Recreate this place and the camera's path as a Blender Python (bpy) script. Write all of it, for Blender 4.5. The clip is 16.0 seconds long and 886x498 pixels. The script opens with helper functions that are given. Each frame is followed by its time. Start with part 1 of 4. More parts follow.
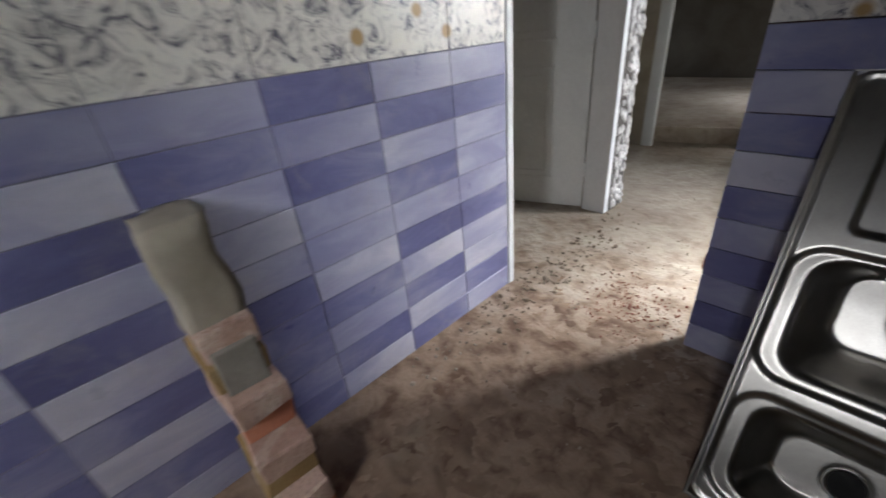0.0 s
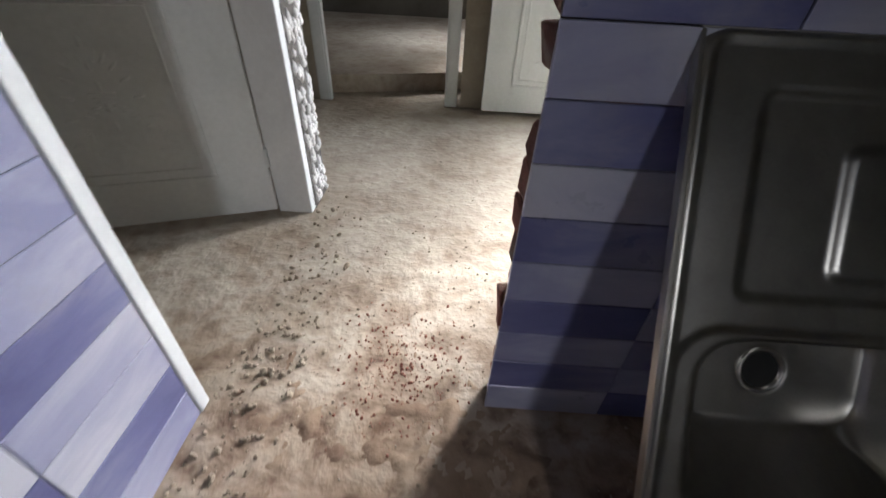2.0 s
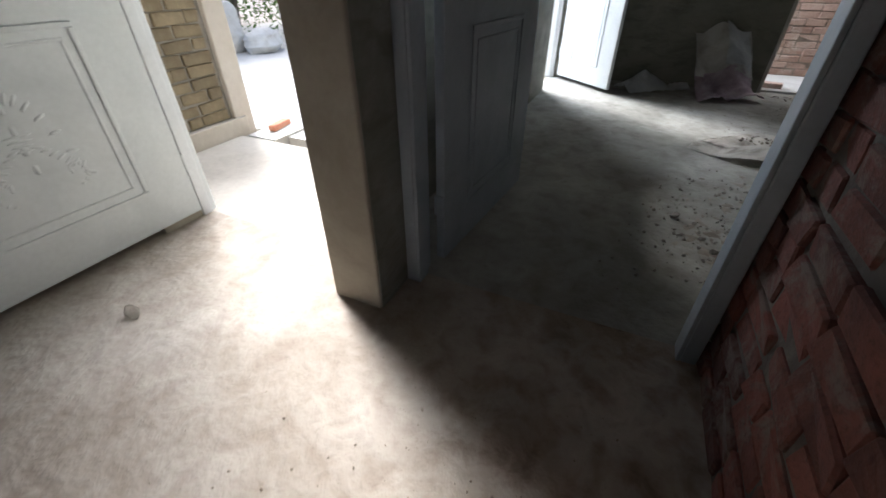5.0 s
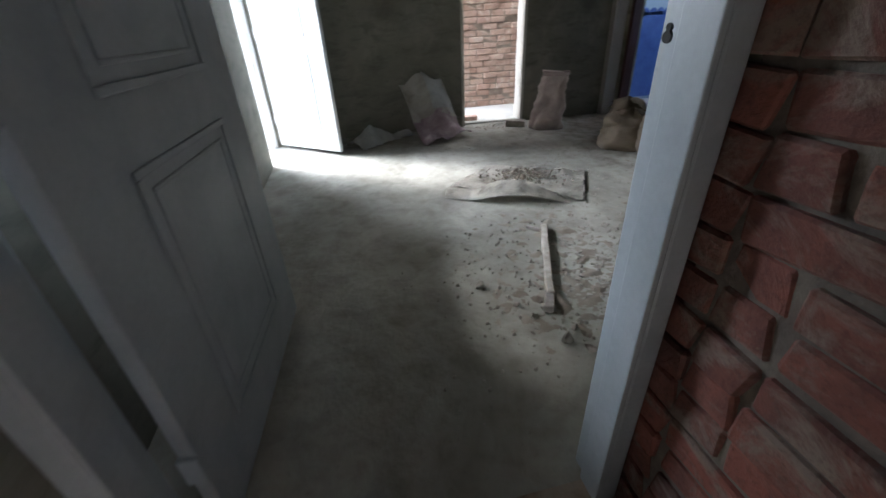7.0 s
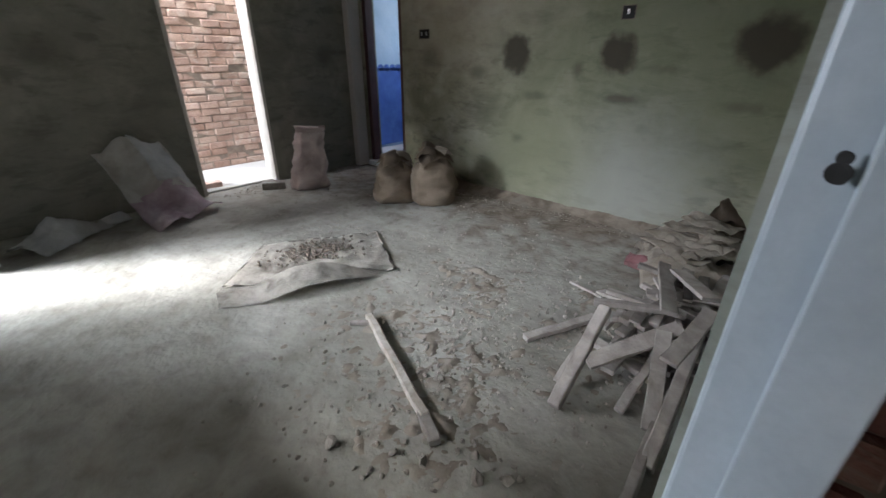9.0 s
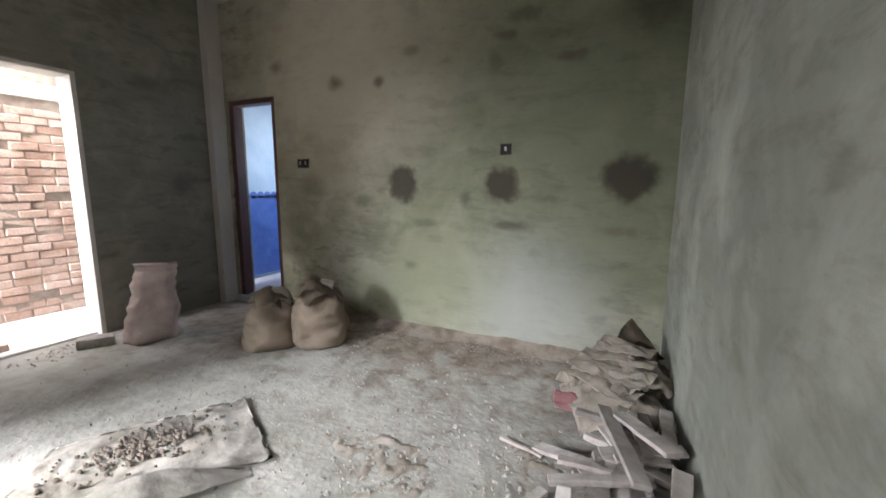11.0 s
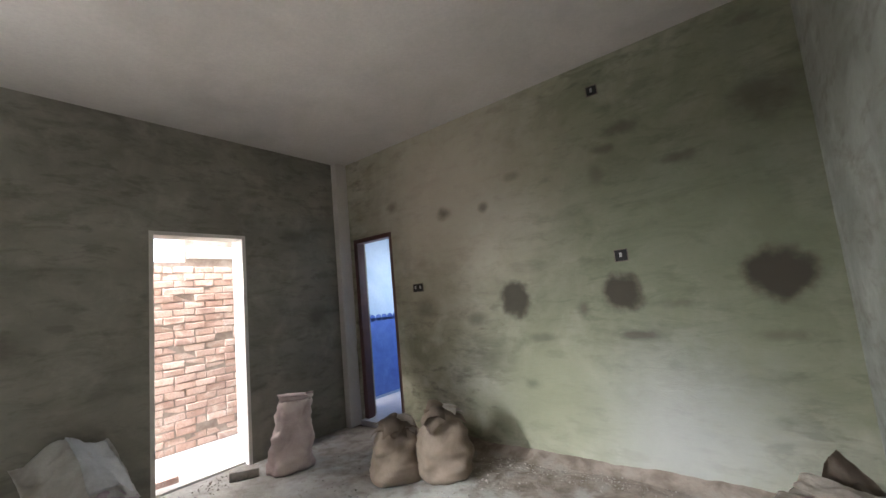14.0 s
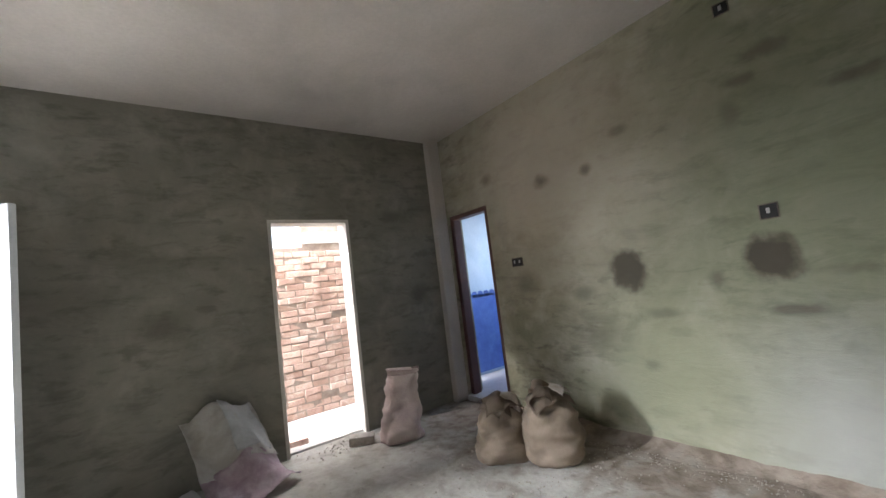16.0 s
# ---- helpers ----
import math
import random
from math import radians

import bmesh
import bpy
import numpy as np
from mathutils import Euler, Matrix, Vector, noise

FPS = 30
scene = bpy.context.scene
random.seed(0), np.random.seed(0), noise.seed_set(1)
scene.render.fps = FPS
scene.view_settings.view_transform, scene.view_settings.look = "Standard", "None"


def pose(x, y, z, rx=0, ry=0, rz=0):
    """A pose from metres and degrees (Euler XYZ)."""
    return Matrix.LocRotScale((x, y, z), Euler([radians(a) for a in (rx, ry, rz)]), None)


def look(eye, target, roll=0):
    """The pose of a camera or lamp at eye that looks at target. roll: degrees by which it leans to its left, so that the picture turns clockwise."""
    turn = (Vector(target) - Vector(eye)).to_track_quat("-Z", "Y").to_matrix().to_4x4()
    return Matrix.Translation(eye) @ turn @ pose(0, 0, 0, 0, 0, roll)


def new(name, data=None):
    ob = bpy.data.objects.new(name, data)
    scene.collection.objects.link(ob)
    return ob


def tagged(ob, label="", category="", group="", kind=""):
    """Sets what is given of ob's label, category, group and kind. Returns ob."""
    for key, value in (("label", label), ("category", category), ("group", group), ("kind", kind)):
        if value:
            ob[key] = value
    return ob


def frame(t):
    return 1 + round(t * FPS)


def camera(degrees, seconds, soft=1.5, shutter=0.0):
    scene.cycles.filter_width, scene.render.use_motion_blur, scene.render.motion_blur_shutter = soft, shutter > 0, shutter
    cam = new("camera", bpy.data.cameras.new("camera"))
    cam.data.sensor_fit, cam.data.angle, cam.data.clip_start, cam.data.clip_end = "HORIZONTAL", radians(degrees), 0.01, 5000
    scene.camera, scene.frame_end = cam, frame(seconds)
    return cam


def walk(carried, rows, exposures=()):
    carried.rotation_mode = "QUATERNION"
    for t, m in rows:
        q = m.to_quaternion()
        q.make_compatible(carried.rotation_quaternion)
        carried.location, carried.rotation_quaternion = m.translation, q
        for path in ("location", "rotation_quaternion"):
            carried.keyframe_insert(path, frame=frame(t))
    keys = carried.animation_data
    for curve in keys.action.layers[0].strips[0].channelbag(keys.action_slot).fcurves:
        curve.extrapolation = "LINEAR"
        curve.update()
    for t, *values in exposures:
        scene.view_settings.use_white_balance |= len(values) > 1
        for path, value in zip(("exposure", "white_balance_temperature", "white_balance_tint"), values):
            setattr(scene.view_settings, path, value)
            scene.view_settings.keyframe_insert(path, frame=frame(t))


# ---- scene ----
cam = camera(96.0, 16.0, shutter=0.35)

PATH = [
    (0, (0.334, 0.432, 1.222), (-0.973, 1.595, 0.253), -5.9),
    (0.5, (0.258, 0.7, 1.173), (-0.733, 2.08, 0.116), -3.0),
    (1, (0.193, 0.878, 1.143), (-0.508, 2.346, -0.02), -0.6),
    (1.5, (0.054, 1.057, 1.117), (-0.28, 2.616, -0.089), 2.5),
    (2, (-0.076, 1.259, 1.12), (-0.098, 2.834, -0.113), 3.2),
    (2.5, (-0.166, 1.521, 1.114), (-0.076, 3.117, -0.088), 1.7),
    (3, (-0.208, 1.716, 1.097), (0.008, 3.274, -0.138), 3.4),
    (3.5, (-0.239, 1.931, 1.096), (0.375, 3.385, -0.132), 3.6),
    (4, (-0.214, 2.113, 1.102), (0.838, 3.293, -0.124), 2.0),
    (4.5, (-0.102, 2.294, 1.091), (1.267, 3.189, -0.06), 0.8),
    (5, (0.029, 2.448, 1.114), (1.515, 3.14, -0.032), -0.1),
    (7.5, (0.891, 2.606, 1.199), (2.508, 1.929, 0.236), -2.2),
    (8, (1.089, 2.613, 1.215), (2.561, 1.619, 0.296), -0.8),
    (8.5, (1.225, 2.62, 1.24), (2.557, 1.386, 0.401), -0.9),
    (9, (1.328, 2.579, 1.235), (2.518, 1.215, 0.385), 0.2),
    (9.5, (1.503, 2.425, 1.196), (2.501, 0.879, 0.413), -0.8),
    (10, (1.589, 2.295, 1.206), (2.306, 0.548, 0.547), 1.6),
    (12.5, (1.679, 2.265, 1.369), (2.732, 0.57, 1.498), -4.4),
    (13, (1.703, 2.308, 1.384), (2.843, 0.672, 1.543), -4.2),
    (13.5, (1.729, 2.339, 1.389), (2.92, 0.746, 1.602), -4.3),
    (14, (1.732, 2.348, 1.388), (2.947, 0.776, 1.618), -5.3),
    (14.5, (1.723, 2.365, 1.386), (2.943, 0.794, 1.596), -5.3),
    (15, (1.759, 2.358, 1.381), (3.096, 0.884, 1.578), -5.8),
    (15.5, (1.774, 2.265, 1.385), (3.303, 0.994, 1.601), -6.5),
    (16, (1.797, 2.183, 1.37), (3.386, 0.98, 1.541), -7.0),
]
walk(cam, [(t, look(eye, target, roll)) for t, eye, target, roll in PATH],
     exposures=[(0.0, 1.85, 6150, 11), (0.5, 1.6, 6150, 11), (1.5, 2.1, 6150, 10), (2.5, 1.65, 6050, 10), (3.5, 1.22, 5900, 9), (5.0, 1.2, 5900, 12), (7.5, 2.1, 5850, 11), (8.5, 2.1, 5900, 12), (10.0, 2.7, 6100, 14), (12.5, 3.25, 6200, 16), (16.0, 3.15, 6200, 16)])

# ---- world and light ----
world = bpy.data.worlds.new("world")
scene.world = world
world.use_nodes = True
wt = world.node_tree
sky = wt.nodes.new("ShaderNodeTexSky")
sky.sky_type = "NISHITA"
sky.sun_disc = False
sky.sun_elevation = radians(38)
sky.sun_rotation = radians(36.6)
sky.air_density, sky.dust_density, sky.ozone_density = 1.0, 3.5, 1.0
wt.links.new(sky.outputs["Color"], wt.nodes["Background"].inputs["Color"])
wt.nodes["Background"].inputs["Strength"].default_value = 0.10
sun_data = bpy.data.lights.new("sun", "SUN")
sun_data.energy, sun_data.angle, sun_data.color = 2.2, radians(12), (1.0, 0.96, 0.90)
sun = new("sun", sun_data)
sun.matrix_basis = look((5.8, 7.8, 7.6), (0, 0, 0))


def opening_light(name, eye, target, width, height, watts, colour=(0.96, 0.98, 1.0), spread=180):
    """Daylight of the sky that comes in through an opening."""
    d = bpy.data.lights.new(name, "AREA")
    d.shape, d.size, d.size_y, d.energy, d.color = "RECTANGLE", width, height, watts, colour
    d.spread = radians(spread)
    ob = new(name, d)
    ob.matrix_basis = look(eye, target)
    return ob


opening_light("daylight_main_door", (2.0, 4.93, 1.9), (0.0, 2.2, 0.1), 0.7, 1.0, 22, (1.0, 0.98, 0.95), 100)
opening_light("daylight_yard_door", (6.4, 5.3, 2.4), (3.8, 1.2, 0.2), 2.0, 0.9, 195, (0.94, 0.98, 1.0))
opening_light("daylight_room_window", (3.7, 7.4, 3.75), (2.9, 3.4, 1.4), 2.2, 1.4, 150, (0.97, 0.99, 1.0))
opening_light("daylight_kitchen_window", (0.80, -1.92, 2.36), (-1.0, 0.0, 0.6), 0.36, 0.4, 4.0, (1.0, 0.98, 0.95), 84)
opening_light("daylight_alley_sky", (6.28, 0.7, 3.25), (6.45, 0.6, 0.4), 0.7, 2.6, 36, (1.0, 0.97, 0.93))
opening_light("daylight_bathroom_window", (5.35, -2.42, 1.8), (5.7, -1.2, 1.0), 0.65, 0.7, 2.0, (0.95, 0.98, 1.0))
opening_light("daylight_side_window", (0.93, 6.8, 1.35), (-0.9, 5.6, 0.1), 0.75, 0.65, 5.5, (1.0, 0.97, 0.92))


# ---- materials ----
def mat_new(name):
    m = bpy.data.materials.new(name)
    m.use_nodes = True
    nt = m.node_tree
    return m, nt, nt.nodes["Principled BSDF"]


def add(nt, kind, **kw):
    n = nt.nodes.new(kind)
    for key, value in kw.items():
        n.inputs[key].default_value = value
    return n


def noise_node(nt, coord, scale, detail=5.0, rough=0.55, distort=0.0):
    n = add(nt, "ShaderNodeTexNoise", Scale=scale, Detail=detail, Roughness=rough, Distortion=distort)
    nt.links.new(coord, n.inputs["Vector"])
    return n.outputs["Fac"]


def ramp(nt, fac, stops):
    r = nt.nodes.new("ShaderNodeValToRGB")
    el = r.color_ramp.elements
    while len(el) < len(stops):
        el.new(0.5)
    for e, (p, c) in zip(el, stops):
        e.position = p
        e.color = (*c, 1) if len(c) == 3 else c
    nt.links.new(fac, r.inputs["Fac"])
    return r.outputs["Color"]


def mix(nt, fac, a, b, blend="MIX"):
    n = nt.nodes.new("ShaderNodeMix")
    n.data_type, n.blend_type = "RGBA", blend
    for socket, value in ((n.inputs[0], fac), (n.inputs[6], a), (n.inputs[7], b)):
        if isinstance(value, (int, float)):
            socket.default_value = value
        elif isinstance(value, tuple):
            socket.default_value = (*value, 1)
        else:
            nt.links.new(value, socket)
    return n.outputs[2]


def maths(nt, op, a, b=0.0):
    n = nt.nodes.new("ShaderNodeMath")
    n.operation = op
    for socket, value in zip(n.inputs, (a, b)):
        if isinstance(value, (int, float)):
            socket.default_value = value
        else:
            nt.links.new(value, socket)
    return n.outputs[0]


def bump(nt, bsdf, height, strength, distance=0.01):
    b = add(nt, "ShaderNodeBump", Strength=strength, Distance=distance)
    nt.links.new(height, b.inputs["Height"])
    nt.links.new(b.outputs["Normal"], bsdf.inputs["Normal"])


def position(nt):
    return nt.nodes.new("ShaderNodeNewGeometry").outputs["Position"]


def object_coord(nt):
    return nt.nodes.new("ShaderNodeTexCoord").outputs["Object"]


def random_of(nt):
    return nt.nodes.new("ShaderNodeObjectInfo").outputs["Random"]


def rough_mat(name, dark, mid, light, scale=3.0, grain=60.0, rough=0.9, relief=0.4, metal=0.0, vary=0.0, world_space=False):
    """A worn surface: large stains, fine grain and a relief."""
    m, nt, bsdf = mat_new(name)
    co = position(nt) if world_space else object_coord(nt)
    big = noise_node(nt, co, scale, 6, 0.6, 0.4)
    fine = noise_node(nt, co, grain, 4, 0.6)
    col = ramp(nt, big, [(0.3, dark), (0.5, mid), (0.72, light)])
    col = mix(nt, maths(nt, "MULTIPLY", fine, 0.5), col, tuple(c * 0.62 for c in mid))
    if vary:
        hsv = add(nt, "ShaderNodeHueSaturation")
        nt.links.new(col, hsv.inputs["Color"])
        r = random_of(nt)
        nt.links.new(maths(nt, "ADD", maths(nt, "MULTIPLY", r, vary), 1 - vary / 2), hsv.inputs["Value"])
        col = hsv.outputs["Color"]
    nt.links.new(col, bsdf.inputs["Base Color"])
    bsdf.inputs["Roughness"].default_value = rough
    bsdf.inputs["Metallic"].default_value = metal
    both = maths(nt, "ADD", maths(nt, "MULTIPLY", big, 0.6), maths(nt, "MULTIPLY", fine, 0.4))
    bump(nt, bsdf, both, relief)
    return m


def spotted(name, dark, mid, light, spots, tone, scale=1.6, along="x", grain=28.0, light_and_tone=None):
    """Cement plaster with damp round stains at given places (a, z, radius), and soft areas of painted light and tone.
    """
    m, nt, bsdf = mat_new(name)
    co = position(nt)
    big = noise_node(nt, co, scale, 7, 0.62, 0.6)
    trowel_map = add(nt, "ShaderNodeMapping", Scale=(1.0, 1.0, 3.2))
    nt.links.new(co, trowel_map.inputs["Vector"])
    trowel = noise_node(nt, trowel_map.outputs["Vector"], 4.5, 5, 0.65, 0.8)
    fine = noise_node(nt, co, grain, 5, 0.65)
    col = ramp(nt, big, [(0.36, dark), (0.5, mid), (0.64, light)])
    blot = noise_node(nt, trowel_map.outputs["Vector"], 2.2, 6, 0.7, 0.5)
    col = mix(nt, ramp(nt, blot, [(0.5, (0, 0, 0)), (0.68, (0.6, 0.6, 0.6))]), col, tone, "MIX")
    col = mix(nt, ramp(nt, trowel, [(0.58, (0, 0, 0)), (0.72, (0.5, 0.5, 0.5))]), col, tone, "MIX")
    marks_map = add(nt, "ShaderNodeMapping", Scale=(1.0, 1.0, 2.4))
    nt.links.new(co, marks_map.inputs["Vector"])
    marks = noise_node(nt, marks_map.outputs["Vector"], 4.2, 4, 0.55, 0.2)
    col = mix(nt, ramp(nt, marks, [(0.57, (0, 0, 0)), (0.68, (0.55, 0.55, 0.55))]), col, tone, "MIX")
    pale = noise_node(nt, co, 2.7, 5, 0.6, 0.3)
    col = mix(nt, ramp(nt, pale, [(0.54, (0, 0, 0)), (0.75, (0.6, 0.6, 0.6))]), col, tuple(min(1, c * 1.25 + 0.03) for c in light))
    col = mix(nt, maths(nt, "MULTIPLY", fine, 0.35), col, tuple(c * 0.7 for c in mid))
    # soft areas of painted light, shade and green tone
    if light_and_tone:
        for a, z, rad, c in light_and_tone:
            col = mix(nt, stain_and_light_mask(nt, co, along, a, z, rad, 0.9, 0.8), col, c)
    for a, z, wide, tall, much in spots:
        col = mix(nt, stain_and_light_mask(nt, co, along, a, z, tall, 0.3 if tall > 0.12 else 0.8, much if tall > 0.12 else much * 0.85, tall / wide), col, tone)
    nt.links.new(col, bsdf.inputs["Base Color"])
    bsdf.inputs["Roughness"].default_value = 0.85
    bump(nt, bsdf, maths(nt, "ADD", maths(nt, "MULTIPLY", trowel, 0.6), maths(nt, "MULTIPLY", fine, 0.25)), 0.35, 0.012)
    return m


def stain_and_light_mask(nt, co, along, a, z, rad, edge, amount, squash=1.0):
    warp = add(nt, "ShaderNodeTexNoise", Scale=9.0, Detail=3.0, Roughness=0.5)
    nt.links.new(co, warp.inputs["Vector"])
    sep = nt.nodes.new("ShaderNodeSeparateXYZ")
    nt.links.new(co, sep.inputs[0])
    da = maths(nt, "SUBTRACT", sep.outputs["X" if along == "x" else "Y"], a)
    da = maths(nt, "MULTIPLY", da, squash)
    dz = maths(nt, "SUBTRACT", sep.outputs["Z"], z)
    d = maths(nt, "SQRT", maths(nt, "ADD", maths(nt, "MULTIPLY", da, da), maths(nt, "MULTIPLY", dz, dz)))
    d = maths(nt, "ADD", d, maths(nt, "MULTIPLY", maths(nt, "SUBTRACT", warp.outputs["Fac"], 0.5), rad * 0.7 + 0.04))
    n = nt.nodes.new("ShaderNodeMapRange")
    n.interpolation_type = "SMOOTHSTEP"
    for key, value in (("From Min", rad * (1 - edge)), ("From Max", rad * (1 + edge)), ("To Min", amount), ("To Max", 0.0)):
        n.inputs[key].default_value = value
    nt.links.new(d, n.inputs["Value"])
    return n.outputs["Result"]


def dirt_floor(name, dark, mid, light, speck, clod=9.0, earth=None):
    """A dusty cement floor with trodden earth and clods; earth: colours of the earthier end and where it begins and ends along y."""
    m, nt, bsdf = mat_new(name)
    co = position(nt)
    big = noise_node(nt, co, 1.5, 6, 0.6, 0.5)
    mid_n = noise_node(nt, co, clod, 4, 0.55, 0.3)
    fine = noise_node(nt, co, 34, 3, 0.55)
    tone = maths(nt, "ADD", maths(nt, "MULTIPLY", big, 0.6), maths(nt, "MULTIPLY", mid_n, 0.4))
    col = ramp(nt, tone, [(0.36, dark), (0.5, mid), (0.62, light)])
    if earth:
        low, up, y0, y1 = earth
        sep = nt.nodes.new("ShaderNodeSeparateXYZ")
        nt.links.new(co, sep.inputs[0])
        y = maths(nt, "ADD", sep.outputs["Y"], maths(nt, "MULTIPLY", maths(nt, "SUBTRACT", tone, 0.5), 4.0))
        f = nt.nodes.new("ShaderNodeMapRange")
        f.interpolation_type = "SMOOTHSTEP"
        for key, value in (("From Min", y0), ("From Max", y1), ("To Min", 1.0), ("To Max", 0.0)):
            f.inputs[key].default_value = value
        nt.links.new(y, f.inputs["Value"])
        col = mix(nt, f.outputs["Result"], col, ramp(nt, mid_n, [(0.35, low), (0.65, up)]))
    col = mix(nt, ramp(nt, mid_n, [(0.55, (0, 0, 0)), (0.75, (0.6, 0.6, 0.6))]), col, speck)
    col = mix(nt, ramp(nt, fine, [(0.62, (0, 0, 0)), (0.74, (0.28, 0.28, 0.28))]), col, speck)
    nt.links.new(col, bsdf.inputs["Base Color"])
    bsdf.inputs["Roughness"].default_value = 0.95
    lump = noise_node(nt, co, 26.0, 3, 0.5)
    h = maths(nt, "ADD", maths(nt, "MULTIPLY", mid_n, 0.8), maths(nt, "MULTIPLY", lump, 0.35))
    h = maths(nt, "ADD", h, maths(nt, "MULTIPLY", fine, 0.07))
    bump(nt, bsdf, h, 0.6, 0.03)
    return m


def smeared(name, dark, mid, smear, scale):
    """Fired brick smeared with patches of old mortar and dust."""
    m, nt, bsdf = mat_new(name)
    co = position(nt)
    big = noise_node(nt, co, scale, 6, 0.65, 0.4)
    fine = noise_node(nt, co, 75, 4, 0.65)
    r = random_of(nt)
    col = ramp(nt, maths(nt, "ADD", maths(nt, "MULTIPLY", big, 0.7), maths(nt, "MULTIPLY", r, 0.3)), [(0.35, dark), (0.62, mid)])
    patchy = noise_node(nt, co, scale * 0.8, 7, 0.7, 1.0)
    col = mix(nt, ramp(nt, patchy, [(0.5, (0, 0, 0)), (0.62, (0.85, 0.85, 0.85))]), col, smear)
    col = mix(nt, ramp(nt, fine, [(0.5, (0, 0, 0)), (0.75, (0.6, 0.6, 0.6))]), col, tuple(c * 0.5 for c in dark))
    nt.links.new(col, bsdf.inputs["Base Color"])
    bsdf.inputs["Roughness"].default_value = 0.93
    bump(nt, bsdf, maths(nt, "ADD", maths(nt, "MULTIPLY", patchy, 1.0), maths(nt, "MULTIPLY", fine, 0.35)), 0.8, 0.012)
    return m


M = {}
M["hall_floor"] = dirt_floor("dusty_cement_floor", (0.26, 0.21, 0.165), (0.38, 0.325, 0.265), (0.49, 0.44, 0.375), (0.18, 0.135, 0.095), 9.0, ((0.13, 0.078, 0.05), (0.34, 0.25, 0.18), 1.35, 2.9))
M["room_floor"] = dirt_floor("grey_cement_floor", (0.21, 0.20, 0.17), (0.335, 0.325, 0.285), (0.46, 0.45, 0.405), (0.15, 0.135, 0.11), 7.0, ((0.16, 0.125, 0.095), (0.31, 0.265, 0.215), -0.7, 0.6))
M["yard"] = rough_mat("pale_yard_earth", (0.38, 0.33, 0.27), (0.52, 0.47, 0.40), (0.62, 0.58, 0.52), 1.2, 20, 0.95, 0.8, world_space=True)
M["plaster"] = rough_mat("cream_cement_plaster", (0.26, 0.23, 0.18), (0.40, 0.36, 0.29), (0.48, 0.44, 0.37), 2.2, 40, 0.9, 0.4, world_space=True)
# plaster darkened so unseen walls and ceiling bounce less light; shades the side room
M["dull"] = rough_mat("plaster_darkened_for_bounce", (0.09, 0.078, 0.065), (0.13, 0.115, 0.095), (0.17, 0.155, 0.13), 2.2, 40, 0.9, 0.4, world_space=True)
M["ceiling"] = rough_mat("grey_ceiling_cement", (0.40, 0.375, 0.34), (0.50, 0.47, 0.43), (0.57, 0.54, 0.50), 1.1, 45, 0.9, 0.3, world_space=True)
# pale tone stands in for daylight falling on the doorway reveal
M["lit_reveal_cement"] = rough_mat("lit_reveal_cement", (0.45, 0.42, 0.37), (0.58, 0.55, 0.50), (0.66, 0.63, 0.58), 3, 45, 0.9, 0.5, world_space=True)
M["mortar"] = rough_mat("grey_mortar", (0.16, 0.15, 0.13), (0.26, 0.24, 0.21), (0.34, 0.32, 0.28), 6, 70, 0.95, 0.8, world_space=True)
M["red_brick"] = smeared("red_brick", (0.085, 0.036, 0.03), (0.20, 0.07, 0.052), (0.17, 0.135, 0.11), 8.0)
M["dark_mortar"] = rough_mat("dark_recessed_mortar", (0.06, 0.05, 0.042), (0.11, 0.095, 0.08), (0.19, 0.17, 0.14), 8, 70, 0.95, 0.9, world_space=True)
M["pink_brick"] = smeared("pinkish_brick", (0.42, 0.27, 0.21), (0.60, 0.43, 0.35), (0.63, 0.51, 0.43), 5.0)
M["pale_mortar"] = rough_mat("pale_mortar", (0.22, 0.16, 0.13), (0.34, 0.27, 0.22), (0.46, 0.39, 0.33), 9, 70, 0.95, 0.8, world_space=True)
M["olive_brick"] = rough_mat("mossy_brown_brick", (0.11, 0.085, 0.05), (0.19, 0.15, 0.09), (0.27, 0.22, 0.14), 8, 80, 0.95, 0.8, vary=0.4)
M["white_paint"] = rough_mat("white_frame_paint", (0.62, 0.64, 0.66), (0.72, 0.74, 0.76), (0.78, 0.80, 0.81), 3, 50, 0.5, 0.08)
M["frame_paint"] = rough_mat("blue_grey_frame_and_shaded_leaf", (0.29, 0.335, 0.37), (0.37, 0.415, 0.45), (0.43, 0.475, 0.51), 4, 60, 0.45, 0.1)
M["leaf_paint"] = rough_mat("pale_door_paint", (0.55, 0.585, 0.60), (0.66, 0.69, 0.70), (0.72, 0.745, 0.75), 2.5, 45, 0.5, 0.1)
M["dark_frame"] = rough_mat("dark_red_frame_paint", (0.05, 0.02, 0.018), (0.09, 0.035, 0.03), (0.13, 0.06, 0.05), 4, 60, 0.5, 0.2)
# damp stains and smears on the long wall: place along x, height, half width, half height, strength
S_SPOTS = ((2.45, 0.98, 0.141, 0.032, 0.7), (3.75, 0.81, 0.218, 0.116, 0.45), (3.82, 1.14, 0.084, 0.059, 0.6), (3.19, 0.97, 0.11, 0.031, 0.5),
           (2.83, 1.18, 0.047, 0.049, 0.6), (2.38, 2.51, 0.096, 0.048, 0.6), (2.52, 2.38, 0.077, 0.028, 0.6), (2.6, 2.21, 0.049, 0.077, 0.45),
           (2.04, 2.19, 0.113, 0.033, 0.55), (1.54, 2.44, 0.16, 0.12, 0.7), (4.43, 1.28, 0.12, 0.085, 0.55), (4.1, 2.19, 0.064, 0.051, 0.85))
